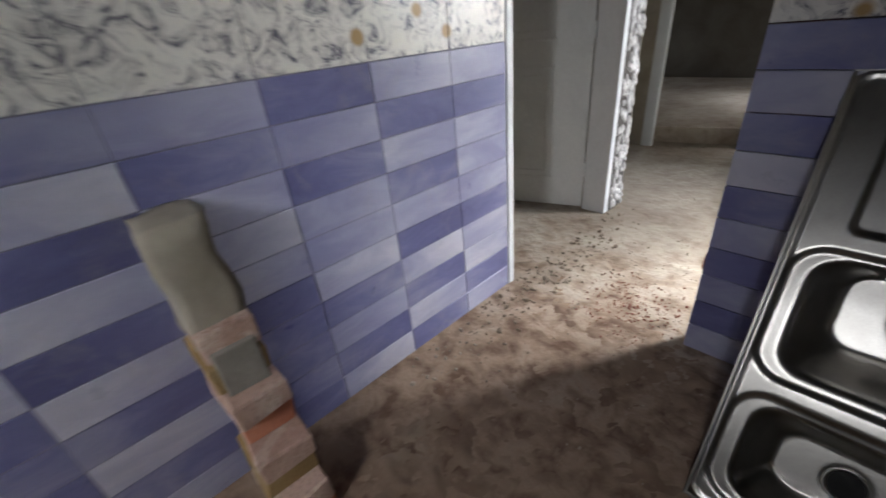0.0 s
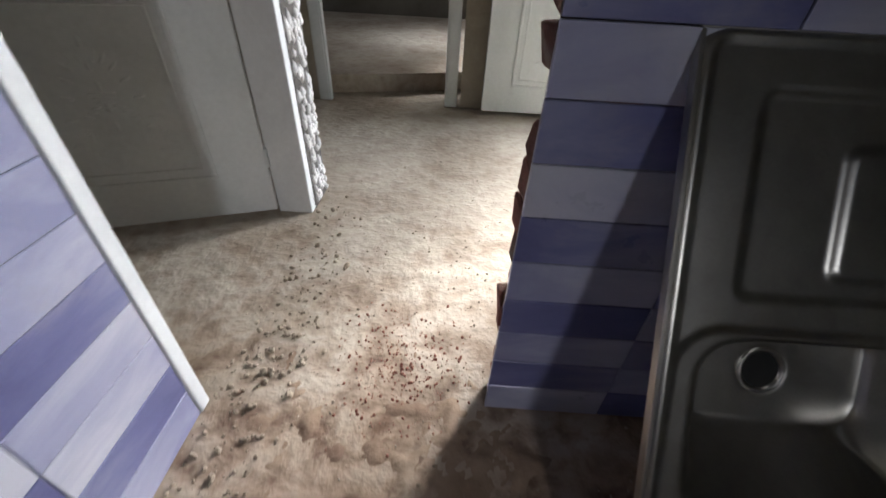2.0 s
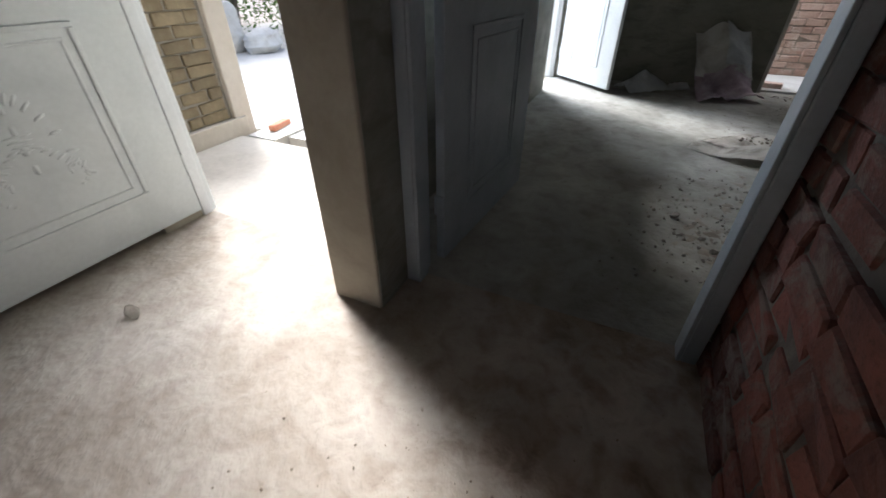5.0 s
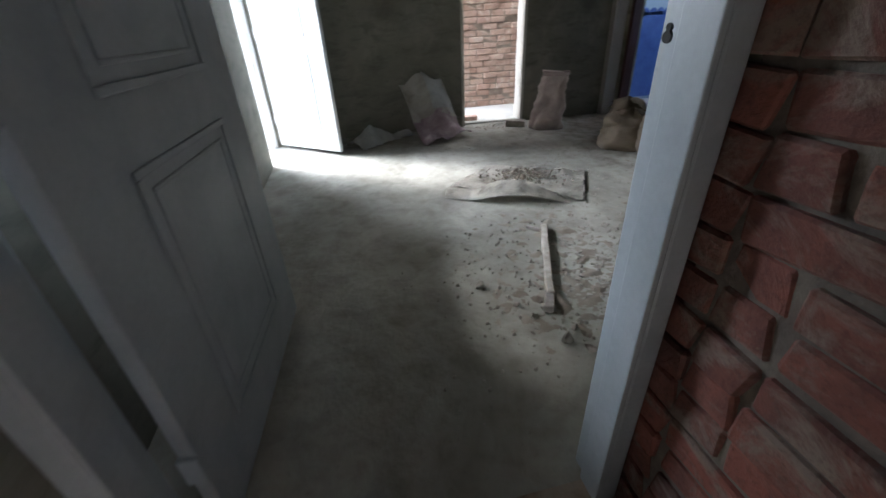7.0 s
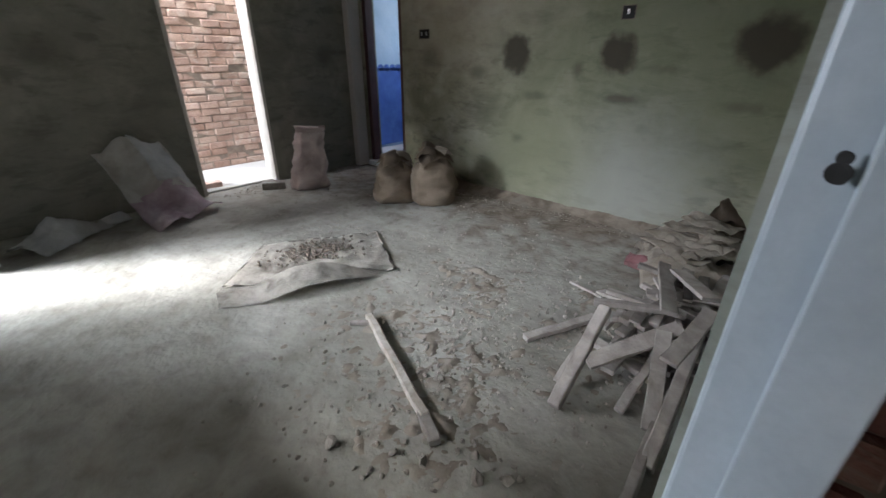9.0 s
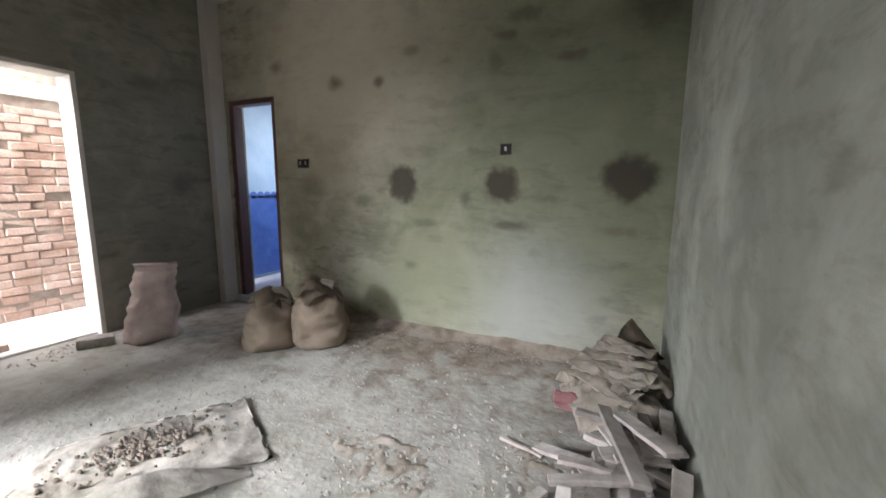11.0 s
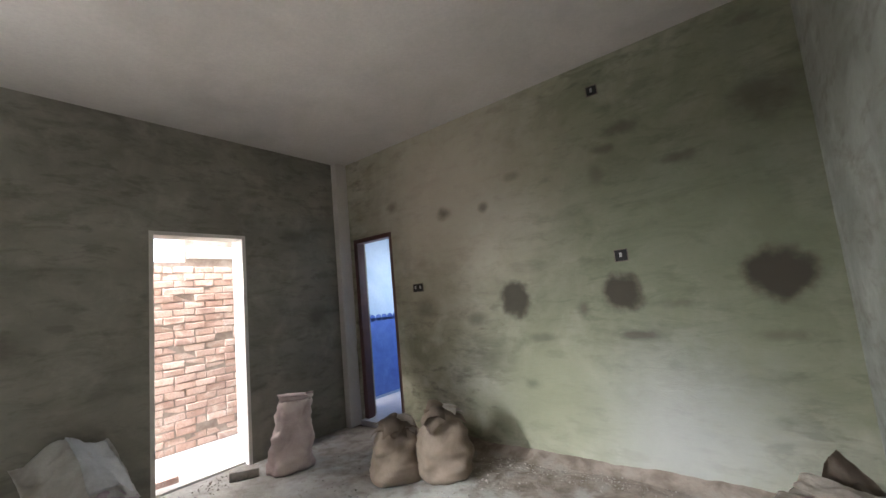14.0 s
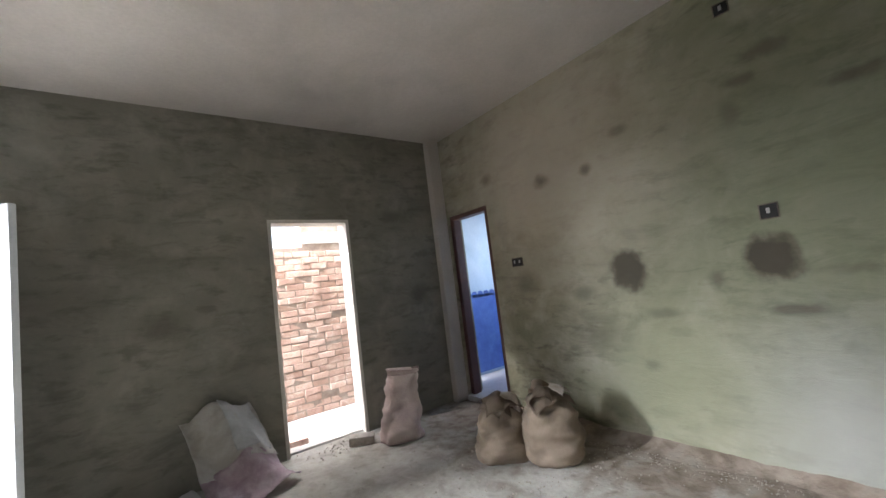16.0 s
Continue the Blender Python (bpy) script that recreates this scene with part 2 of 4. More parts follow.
S_MORE = ((3.64, 2.16, 0.046, 0.04, 0.85), (4.81, 2.4, 0.069, 0.049, 0.6), (3.32, 2.37, 0.063, 0.034, 0.5), (3.33, 0.59, 0.069, 0.032, 0.5),
          (3.41, 1.3, 0.14, 0.15, 0.9), (2.53, 1.29, 0.13, 0.14, 0.95), (1.63, 1.34, 0.17, 0.15, 0.97), (2.18, 1.19, 0.125, 0.023, 0.35), (1.66, 0.97, 0.123, 0.029, 0.4))
# painted light: dim upper right, pool at 2.3, bounce at 4.2; green at 3.2
M["south_plaster"] = spotted("mossy_cement_plaster", (0.18, 0.18, 0.115), (0.285, 0.28, 0.20), (0.40, 0.38, 0.305), S_SPOTS + S_MORE, (0.042, 0.034, 0.022),
                             light_and_tone=[(1.9, 1.7, 1.5, (0.12, 0.135, 0.08)), (2.3, 0.3, 0.5, (0.33, 0.335, 0.31)), (4.2, 2.4, 1.0, (0.43, 0.385, 0.31)), (3.2, 0.5, 0.5, (0.235, 0.24, 0.155))])
M["east_plaster"] = spotted("dark_cement_plaster", (0.175, 0.17, 0.14), (0.215, 0.21, 0.172), (0.26, 0.25, 0.21),
                            [(2.09, 1.3, 0.14, 0.10, 0.8), (-0.33, 1.29, 0.11, 0.10, 0.85), (0.38, 2.59, 0.09, 0.04, 0.5), (-0.05, 2.18, 0.12, 0.06, 0.7), (2.0, 1.8, 0.5, 0.06, 0.35), (1.7, 0.9, 0.35, 0.05, 0.3)], (0.095, 0.09, 0.07), along="y")
M["west_plaster"] = spotted("grey_green_cement_plaster", (0.19, 0.20, 0.165), (0.245, 0.255, 0.215), (0.31, 0.315, 0.27), [(0.6, 1.6, 0.10, 0.07, 0.5), (1.2, 2.1, 0.12, 0.08, 0.4)], (0.14, 0.13, 0.1), along="y")
M["blue_paint"] = rough_mat("blue_bathroom_tiles", (0.07, 0.13, 0.42), (0.10, 0.19, 0.53), (0.15, 0.27, 0.62), 4, 30, 0.35, 0.1, world_space=True)
M["pale_blue"] = rough_mat("pale_blue_wall_paint", (0.34, 0.48, 0.62), (0.44, 0.58, 0.72), (0.54, 0.66, 0.78), 2, 30, 0.7, 0.1, world_space=True)
M["steel"] = rough_mat("brushed_stainless_steel", (0.30, 0.288, 0.27), (0.42, 0.405, 0.38), (0.54, 0.525, 0.50), 5, 160, 0.31, 0.04, metal=1.0)


# ---- mesh helpers ----
def boxes_bm(boxes, bevel=0.0):
    bm = bmesh.new()
    for x0, x1, y0, y1, z0, z1 in boxes:
        m = Matrix.LocRotScale(((x0 + x1) / 2, (y0 + y1) / 2, (z0 + z1) / 2), None, (abs(x1 - x0), abs(y1 - y0), abs(z1 - z0)))
        bmesh.ops.create_cube(bm, size=1, matrix=m)
    if bevel:
        bmesh.ops.bevel(bm, geom=list(bm.edges), offset=bevel, segments=2, profile=0.5, affect="EDGES")
    return bm


def mesh_of(name, bm, material, smooth=False):
    me = bpy.data.meshes.new(name)
    bm.to_mesh(me)
    bm.free()
    me.materials.append(material)
    if smooth:
        for p in me.polygons:
            p.use_smooth = True
    return me


def part(name, bm, material, parent, label="", smooth=False):
    ob = new(name, mesh_of(name, bm, material, smooth))
    ob.parent = parent
    if label:
        ob["label"] = label
    return ob


def thing(name, label, category, at=None, group=""):
    ob = new(name)
    ob.empty_display_size = 0.1
    ob.matrix_basis = at if at else Matrix.Identity(4)
    return tagged(ob, label, category, group)


def structure(name, boxes, material, label="", bevel=0.0):
    ob = new(name, mesh_of(name, boxes_bm(boxes, bevel), material))
    return tagged(ob, label or name.replace("_", " "), name.split("_")[0], kind="structure")


# ---- large structure ----
XA, YK = -0.76, 1.925        # tiled kitchen walls
YS, XE, XW, YN = -0.78, 5.65, 1.345, 3.42   # the inner faces of the room
ZC = 3.1
structure("floor_hall", [(-3.2, 1.27, 1.65, 4.7, -0.12, 0), (-0.99, 1.27, -1.8, 1.65, -0.12, 0)], M["hall_floor"], "dusty beige cement floor, earthy brown towards the kitchen")
structure("floor_room", [(1.27, 5.72, -0.9, 3.5, -0.12, 0)], M["room_floor"], "grey dusty cement floor of the big room")
structure("ceiling_room", [(1.0, 6.0, -0.9, 3.65, ZC, ZC + 0.15)], M["ceiling"], "pale grey bare cement ceiling")
structure("ceiling_hall", [(-3.3, 1.0, -1.9, 8.3, ZC, ZC + 0.15)], M["dull"], "bare cement ceiling of hall and kitchen, darkened to bounce less light")
structure("wall_kitchen_west", [(XA - 0.23, XA - 0.012, -1.8, 1.872, 0, ZC)], M["plaster"], "plastered wall under the blue kitchen tiles")
structure("wall_kitchen_south", [(-1.0, 0.55, -2.03, -1.8, 0, ZC), (1.05, 1.45, -2.03, -1.8, 0, ZC), (0.55, 1.05, -2.03, -1.8, 0, 2.0), (0.55, 1.05, -2.03, -1.8, 2.65, ZC)], M["dull"], "plastered wall darkened to cut bounced light, with a high window opening")
structure("wall_kitchen_east", [(1.22, 1.345, -1.8, -0.9, 0, ZC)], M["dull"], "plain plastered kitchen wall, darkened to cut bounced light")
structure("wall_room_west", [(1.10, XW, -1.0, 2.012, 0, ZC), (1.0, XW, 3.165, 3.39, 0, ZC), (1.10, XW, 2.03, 3.165, 2.17, ZC)], M["west_plaster"], "grey green plastered wall with a doorway")
structure("wall_room_south", [(1.345, 4.86, YS - 0.2, YS, 0, ZC), (4.86, 5.53, YS - 0.2, YS, 2.15, ZC), (5.53, 6.0, YS - 0.2, YS, 0, ZC)], M["south_plaster"], "green mossy cement plaster wall with round damp stains and painted light areas")
structure("wall_room_east", [(XE, XE + 0.2, YS, 0.455, 0, ZC), (XE, XE + 0.2, 0.455, 1.255, 2.15, ZC), (XE, XE + 0.2, 1.255, 3.42, 0, ZC)], M["east_plaster"], "dark grey cement plaster wall with a doorway")
structure("wall_room_north", [(1.345, 2.2, YN, YN + 0.22, 0, ZC), (3.6, 4.78, YN, YN + 0.22, 0, ZC), (2.2, 3.6, YN, YN + 0.22, 0, 1.1), (2.2, 3.6, YN, YN + 0.22, 2.1, ZC), (4.78, 5.55, YN, YN + 0.22, 2.15, ZC), (5.55, XE + 0.2, YN, YN + 0.22, 0, ZC)], M["east_plaster"], "dark cement plaster wall with a window and a yard doorway")
# added lining that paints the lit reveal over the dark plaster
structure("doorway_lining", [(XE - 0.003, XE + 0.203, 0.455, 0.49, 0, 2.15), (XE - 0.003, XE + 0.203, 1.22, 1.255, 0, 2.15), (XE - 0.003, XE + 0.203, 0.49, 1.22, 2.115, 2.15)], M["lit_reveal_cement"], "lining added to the alley doorway, daylight on the reveal painted in as pale cement", 0.004)
# unseen slab, added to keep direct sun out of the room window
structure("sunshade_window", [(1.7, 4.6, YN + 0.22, YN + 1.08, 2.14, 2.22)], M["plaster"], "unseen slab added to block direct sun at the room window")
structure("pilaster_room", [(XE - 0.09, XE + 0.05, YS + 0.0, -0.62, 0, ZC)], M["ceiling"], "plastered corner column", 0.006)
structure("wall_hall_east", [(1.0, 1.22, 4.47, 4.75, 0, ZC), (1.0, 1.22, 3.39, 4.47, 2.2, ZC)], M["plaster"], "cream plastered wall beside the main door")
structure("wall_hall_north", [(-0.05, 1.0, 4.62, 4.75, 0, ZC), (-1.22, -0.05, 4.66, 4.75, 2.15, ZC), (-3.2, -1.22, 4.62, 4.75, 0, ZC)], M["plaster"], "cream plastered hall wall with a doorway")
structure("wall_hall_west", [(-3.2, -2.05, 2.93, 3.16, 0, ZC), (-2.05, -0.93, 2.93, 3.16, 2.15, ZC), (-0.93, -0.765, 2.955, 3.16, 0, ZC)], M["plaster"], "plastered wall holding the side door")
structure("wall_passage", [(-3.3, -3.2, 1.6, 8.3, 0, ZC), (-3.2, -0.99, 1.65, 1.872, 0, ZC)], M["dull"], "plain plaster wall, darkened to cut bounced light")
structure("wall_side_room", [(-3.2, 1.0, 8.2, 8.3, 0, ZC), (0.9, 1.0, 4.75, 6.4, 0, ZC), (0.9, 1.0, 7.2, 8.2, 0, ZC), (0.9, 1.0, 6.4, 7.2, 0, 1.0), (0.9, 1.0, 6.4, 7.2, 1.7, ZC)], M["dull"], "plaster wall of the side room, its shade put into the colour")
structure("floor_side_room", [(-3.2, 0.9, 4.7, 8.2, -0.12, -0.002)], M["hall_floor"], "dusty cement floor of the side room")
structure("ground", [(-400, 400, -400, 400, -0.5, -0.13)], M["yard"], "pale bare earth yard")

# ---- more materials ----
def tile_mat(name, low, mid, high):
    """Glazed tile with a cloudy print; each tile drifts a little in tone."""
    m, nt, bsdf = mat_new(name)
    gen = nt.nodes.new("ShaderNodeTexCoord").outputs["Generated"]
    sep = nt.nodes.new("ShaderNodeSeparateXYZ")
    nt.links.new(gen, sep.inputs[0])
    r = random_of(nt)
    flip = maths(nt, "GREATER_THAN", maths(nt, "FRACT", maths(nt, "MULTIPLY", r, 7.3)), 0.5)
    a = maths(nt, "ABSOLUTE", maths(nt, "SUBTRACT", sep.outputs["Y"], flip))
    streak = add(nt, "ShaderNodeMapping", Scale=(1.0, 1.0, 2.6))
    nt.links.new(position(nt), streak.inputs["Vector"])
    cloud = noise_node(nt, streak.outputs["Vector"], 4.0, 5, 0.6, 0.8)
    f = maths(nt, "ADD", maths(nt, "MULTIPLY", a, 0.3), maths(nt, "MULTIPLY", cloud, 0.75))
    f = maths(nt, "ADD", f, maths(nt, "MULTIPLY", maths(nt, "SUBTRACT", r, 0.5), 0.35))
    col = ramp(nt, f, [(0.25, low), (0.52, mid), (0.85, high)])
    fine = noise_node(nt, position(nt), 120, 2)
    col = mix(nt, maths(nt, "MULTIPLY", fine, 0.12), col, (0.3, 0.28, 0.3))
    dust = noise_node(nt, position(nt), 6.0, 6, 0.7, 0.6)
    col = mix(nt, ramp(nt, dust, [(0.55, (0, 0, 0)), (0.8, (0.35, 0.35, 0.35))]), col, (0.36, 0.33, 0.30))
    nt.links.new(col, bsdf.inputs["Base Color"])
    smear = noise_node(nt, position(nt), 9.0, 5, 0.6)
    nt.links.new(maths(nt, "ADD", maths(nt, "MULTIPLY", smear, 0.35), 0.16), bsdf.inputs["Roughness"])
    bump(nt, bsdf, noise_node(nt, position(nt), 14.0, 2), 0.06)
    return m


def border_mat():
    m, nt, bsdf = mat_new("floral_border_tile")
    co = position(nt)
    v = add(nt, "ShaderNodeTexVoronoi", Scale=7.0)
    nt.links.new(co, v.inputs["Vector"])
    n = noise_node(nt, co, 16.0, 4, 0.7, 1.5)
    col = ramp(nt, n, [(0.36, (0.10, 0.10, 0.13)), (0.44, (0.45, 0.44, 0.42)), (0.55, (0.66, 0.65, 0.60)), (0.75, (0.70, 0.69, 0.62))])
    core = ramp(nt, v.outputs["Distance"], [(0.12, (1, 1, 1)), (0.2, (0, 0, 0))])
    col = mix(nt, core, col, (0.34, 0.22, 0.08))
    nt.links.new(col, bsdf.inputs["Base Color"])
    bsdf.inputs["Roughness"].default_value = 0.38
    return m


M["tile"] = tile_mat("deep_blue_glazed_tile", (0.078, 0.082, 0.20), (0.13, 0.137, 0.285), (0.27, 0.28, 0.40))
M["pale_tile"] = tile_mat("pale_lavender_glazed_tile", (0.22, 0.228, 0.375), (0.33, 0.338, 0.465), (0.49, 0.493, 0.565))
M["border"] = border_mat()
M["ochre_brick"] = rough_mat("ochre_brick", (0.30, 0.19, 0.07), (0.42, 0.28, 0.12), (0.48, 0.36, 0.2), 8, 80, 0.92, 0.7, vary=0.3)
M["orange_brick"] = rough_mat("orange_red_brick", (0.40, 0.13, 0.07), (0.55, 0.22, 0.13), (0.6, 0.36, 0.25), 8, 80, 0.92, 0.7, vary=0.3)
M["grout"] = rough_mat("grey_blue_grout", (0.13, 0.13, 0.17), (0.19, 0.19, 0.24), (0.25, 0.25, 0.29), 12, 60, 0.9, 0.4)
# black for flat faces that stand in for shade inside holes
M["black"] = rough_mat("black_hole_shade", (0.006, 0.006, 0.006), (0.01, 0.01, 0.01), (0.02, 0.02, 0.02), 8, 80, 0.8, 0.1)
M["metal"] = rough_mat("dull_grey_metal", (0.25, 0.25, 0.25), (0.35, 0.35, 0.35), (0.45, 0.45, 0.45), 8, 80, 0.4, 0.1, metal=0.9)
M["dab"] = rough_mat("white_plaster_dab", (0.58, 0.57, 0.57), (0.68, 0.67, 0.67), (0.75, 0.74, 0.74), 12, 60, 0.9, 0.5)
M["joint"] = rough_mat("dark_rough_joint", (0.05, 0.045, 0.04), (0.09, 0.08, 0.075), (0.15, 0.14, 0.13), 12, 60, 0.95, 0.6)
M["jute"] = rough_mat("brown_jute_sack", (0.15, 0.115, 0.08), (0.23, 0.18, 0.13), (0.31, 0.25, 0.19), 5, 140, 0.95, 0.8)
M["pink_sack"] = rough_mat("pinkish_woven_sack", (0.42, 0.33, 0.32), (0.58, 0.48, 0.46), (0.70, 0.62, 0.58), 6, 120, 0.8, 0.4)
M["paper"] = rough_mat("dirty_paper_sack", (0.48, 0.45, 0.40), (0.68, 0.67, 0.63), (0.80, 0.80, 0.78), 5, 70, 0.7, 0.4)
M["mauve"] = rough_mat("faded_mauve_print", (0.44, 0.32, 0.38), (0.60, 0.48, 0.54), (0.76, 0.70, 0.71), 8, 70, 0.75, 0.4)
M["plastic"] = rough_mat("dusty_white_plastic", (0.46, 0.48, 0.48), (0.70, 0.72, 0.72), (0.82, 0.83, 0.83), 5, 70, 0.5, 0.4)
M["cardboard"] = rough_mat("mud_caked_sheet", (0.13, 0.11, 0.085), (0.56, 0.53, 0.47), (0.74, 0.72, 0.68), 6, 40, 0.95, 0.9, world_space=True)
M["soil"] = rough_mat("dark_loose_soil", (0.08, 0.065, 0.05), (0.15, 0.125, 0.10), (0.22, 0.19, 0.16), 12, 60, 1.0, 1.0, world_space=True)
M["wood"] = rough_mat("dusty_grey_wood", (0.20, 0.175, 0.155), (0.42, 0.385, 0.355), (0.57, 0.535, 0.50), 7, 60, 0.9, 0.7, vary=0.6)
M["stick"] = rough_mat("plaster_splashed_wood", (0.30, 0.25, 0.19), (0.48, 0.44, 0.38), (0.66, 0.63, 0.58), 16, 60, 0.9, 0.6)
M["rag"] = rough_mat("dirty_beige_sacking", (0.34, 0.285, 0.22), (0.56, 0.50, 0.42), (0.70, 0.65, 0.57), 8, 90, 0.95, 0.6)
M["brown_rag"] = rough_mat("brown_sacking", (0.10, 0.075, 0.05), (0.16, 0.125, 0.09), (0.22, 0.18, 0.14), 8, 90, 0.95, 0.6)
M["pink_rag"] = rough_mat("faded_pink_cloth", (0.38, 0.17, 0.18), (0.50, 0.25, 0.26), (0.58, 0.36, 0.36), 8, 90, 0.95, 0.6)
M["stone"] = rough_mat("dusty_rubble", (0.22, 0.20, 0.17), (0.36, 0.33, 0.29), (0.48, 0.45, 0.40), 14, 60, 0.95, 0.7)
M["crumb"] = rough_mat("earthy_floor_crumbs", (0.17, 0.13, 0.095), (0.31, 0.25, 0.19), (0.45, 0.39, 0.32), 3, 60, 0.95, 0.5, world_space=True)
M["room_earth"] = rough_mat("grey_brown_earth", (0.17, 0.14, 0.11), (0.29, 0.255, 0.21), (0.40, 0.37, 0.325), 5, 45, 0.97, 0.8, world_space=True)
M["kitchen_earth"] = rough_mat("reddish_brown_earth", (0.11, 0.062, 0.04), (0.24, 0.165, 0.115), (0.37, 0.29, 0.215), 4, 45, 0.97, 0.8, world_space=True)
M["red_dust"] = rough_mat("red_brick_chips", (0.16, 0.06, 0.04), (0.25, 0.10, 0.07), (0.32, 0.17, 0.12), 14, 60, 0.95, 0.7, world_space=True)
M["leaf"] = rough_mat("green_leaves", (0.05, 0.10, 0.015), (0.10, 0.19, 0.03), (0.17, 0.27, 0.06), 1.2, 30, 0.6, 0.1, world_space=True)
M["bark"] = rough_mat("grey_bark", (0.07, 0.055, 0.04), (0.12, 0.095, 0.07), (0.17, 0.14, 0.11), 6, 40, 0.95, 0.8)
M["path"] = rough_mat("pale_concrete_path", (0.52, 0.50, 0.46), (0.62, 0.60, 0.56), (0.70, 0.68, 0.64), 2, 30, 0.9, 0.4, world_space=True)
M["marble"] = rough_mat("pale_marble", (0.34, 0.35, 0.37), (0.42, 0.43, 0.45), (0.5, 0.51, 0.52), 5, 50, 0.3, 0.05)

rng = random.Random(11)


def wobble(bm, amount, scale, seed=0.0):
    for v in bm.verts:
        p = v.co * scale + Vector((seed, seed * 1.7, seed * 0.3))
        v.co += noise.noise_vector(p) * amount


def brick_mesh(name, sx, sy, sz, material, seed, rough=0.006):
    bm = bmesh.new()
    bmesh.ops.create_cube(bm, size=1, matrix=Matrix.Diagonal((sx, sy, sz, 1)))
    bmesh.ops.bevel(bm, geom=list(bm.edges), offset=0.006, segments=1, affect="EDGES")
    wobble(bm, rough, 14.0, seed)
    return mesh_of(name, bm, material)


def lay(name, mesh, parent, m):
    ob = new(name, mesh)
    ob.parent = parent
    ob.matrix_basis = m
    return ob


# ---- things: doors ----
def door_frame(name, label, at, width, height, material, face=0.07, depth=0.145, hole=False):
    """A frame in its own wall: x across the opening from the hinge side, y through the wall, z up."""
    d = thing(name, label, "door frame", at)
    h = 0.022
    left = part("post", boxes_bm([(0, face, 0, depth, 0, height)], 0.006), material, d)
    right = part("post", boxes_bm([(width - face, width, 0, depth, 0, height)], 0.006), material, d)
    part("stop", boxes_bm([(face, face + 0.014, 0, depth * 0.6, 0, height)], 0.003), material, left)
    part("stop", boxes_bm([(width - face - 0.014, width - face, 0, depth * 0.6, 0, height)], 0.003), material, right)
    part("head", boxes_bm([(face, width - face, 0, depth, height - face, height)], 0.006), material, d)
    if hole:
        bm = bmesh.new()
        for zz, rad in ((1.150, 0.0095), (1.163, 0.006)):
            m = pose(width - face - 0.0155, depth * 0.72, zz, 0, 90, 0)
            bmesh.ops.create_cone(bm, cap_ends=True, segments=14, radius1=rad, radius2=rad, depth=0.004 + rad * 0.1, matrix=m)
        wobble(bm, 0.002, 90.0, 3.0)
        part("lock_hole", bm, M["black"], right, "round lock hole, its shade a black disc")
    return d


def ring_bm(w, h, t, z):
    """A raised rectangular moulding of width t round w x h, standing on the plane y = z."""
    bm = boxes_bm([(-w / 2, w / 2, z, z + 0.007, -h / 2, -h / 2 + t), (-w / 2, w / 2, z, z + 0.007, h / 2 - t, h / 2),
                   (-w / 2, -w / 2 + t, z, z + 0.007, -h / 2 + t, h / 2 - t), (w / 2 - t, w / 2, z, z + 0.007, -h / 2 + t, h / 2 - t)], 0.004)
    return bm


def ornament_bm(y, side):
    """A shallow embossed vase of sprays, leaves and scrolls."""
    bm = bmesh.new()
    r = random.Random(7)

    def leaf_at(x, z, a, ln, wd):
        m = Matrix.Translation((x, y, z)) @ pose(0, 0, 0, 0, a, 0) @ Matrix.Diagonal((wd * 0.8, 0.0024, ln, 1))
        bmesh.ops.create_icosphere(bm, subdivisions=1, radius=1, matrix=m)
    for sx in (-1, 1):
        for k in range(7):
            leaf_at(sx * (0.02 + 0.017 * k), 0.10 - 0.012 * k * k * 0.5, sx * (25 + 14 * k), 0.024, 0.008)
            leaf_at(sx * (0.03 + 0.014 * k), -0.02 - 0.012 * k, sx * (100 - 10 * k), 0.020, 0.006)
        for k in range(12):
            a = k / 11 * 4.6
            q = 0.008 + 0.007 * a
            leaf_at(sx * (0.085 - q * math.cos(a)), -0.10 + q * math.sin(a), math.degrees(-sx * a), 0.010, 0.006)
    for k in range(5):
        leaf_at(0, 0.13 - 0.05 * k, 0, 0.020, 0.012 + 0.004 * (k % 2))
    for k in range(4):
        leaf_at(0, 0.015 - 0.012 * k, 90, 0.05 - 0.007 * k, 0.005)
    return bm


def door_leaf(name, label, at, width, height=2.06, material=None, hinges=True, group="moulded door leaves", plain=False):
    """A moulded leaf: hinge at x = 0, its thickness 0.04 along y, its foot at z = 0."""
    material = material or M["leaf_paint"]
    d = thing(name, label, "door", at, group)
    part("panel", boxes_bm([(0, width, -0.02, 0.02, 0, height)], 0.004), material, d)
    cx = width / 2
    for z0, z1 in ((0.19, 0.92), (1.06, height - 0.16)):
        for side, y in ((1, 0.02), (-1, -0.027)):
            bm = ring_bm(width - 0.42, z1 - z0, 0.02, y)
            bmesh.ops.translate(bm, verts=list(bm.verts), vec=(cx, 0, (z0 + z1) / 2))
            mould = part("moulding", bm, material, d)
            bm = ring_bm(width - 0.52, z1 - z0 - 0.1, 0.012, y - (0.003 if side > 0 else -0.003))
            bmesh.ops.translate(bm, verts=list(bm.verts), vec=(cx, 0, (z0 + z1) / 2))
            part("inner_moulding", bm, material, mould)
            if plain:
                continue
            bm = ornament_bm(0.019 * side, side)
            bmesh.ops.scale(bm, verts=list(bm.verts), vec=(1.3, 1, 1.5))
            bmesh.ops.translate(bm, verts=list(bm.verts), vec=(cx, 0, (z0 + z1) / 2))
            part("ornament", bm, material, d, "embossed flower ornament", True)
    if hinges:
        for z in (0.27, 1.1, 1.8):
            part("hinge", boxes_bm([(-0.012, 0.004, -0.024, 0.024, z - 0.045, z + 0.045)], 0.004), material, d, "painted steel hinge")
    return d


def yaw_pose(x, y, z, dx, dy):
    return pose(x, y, z, 0, 0, math.degrees(math.atan2(dy, dx)))


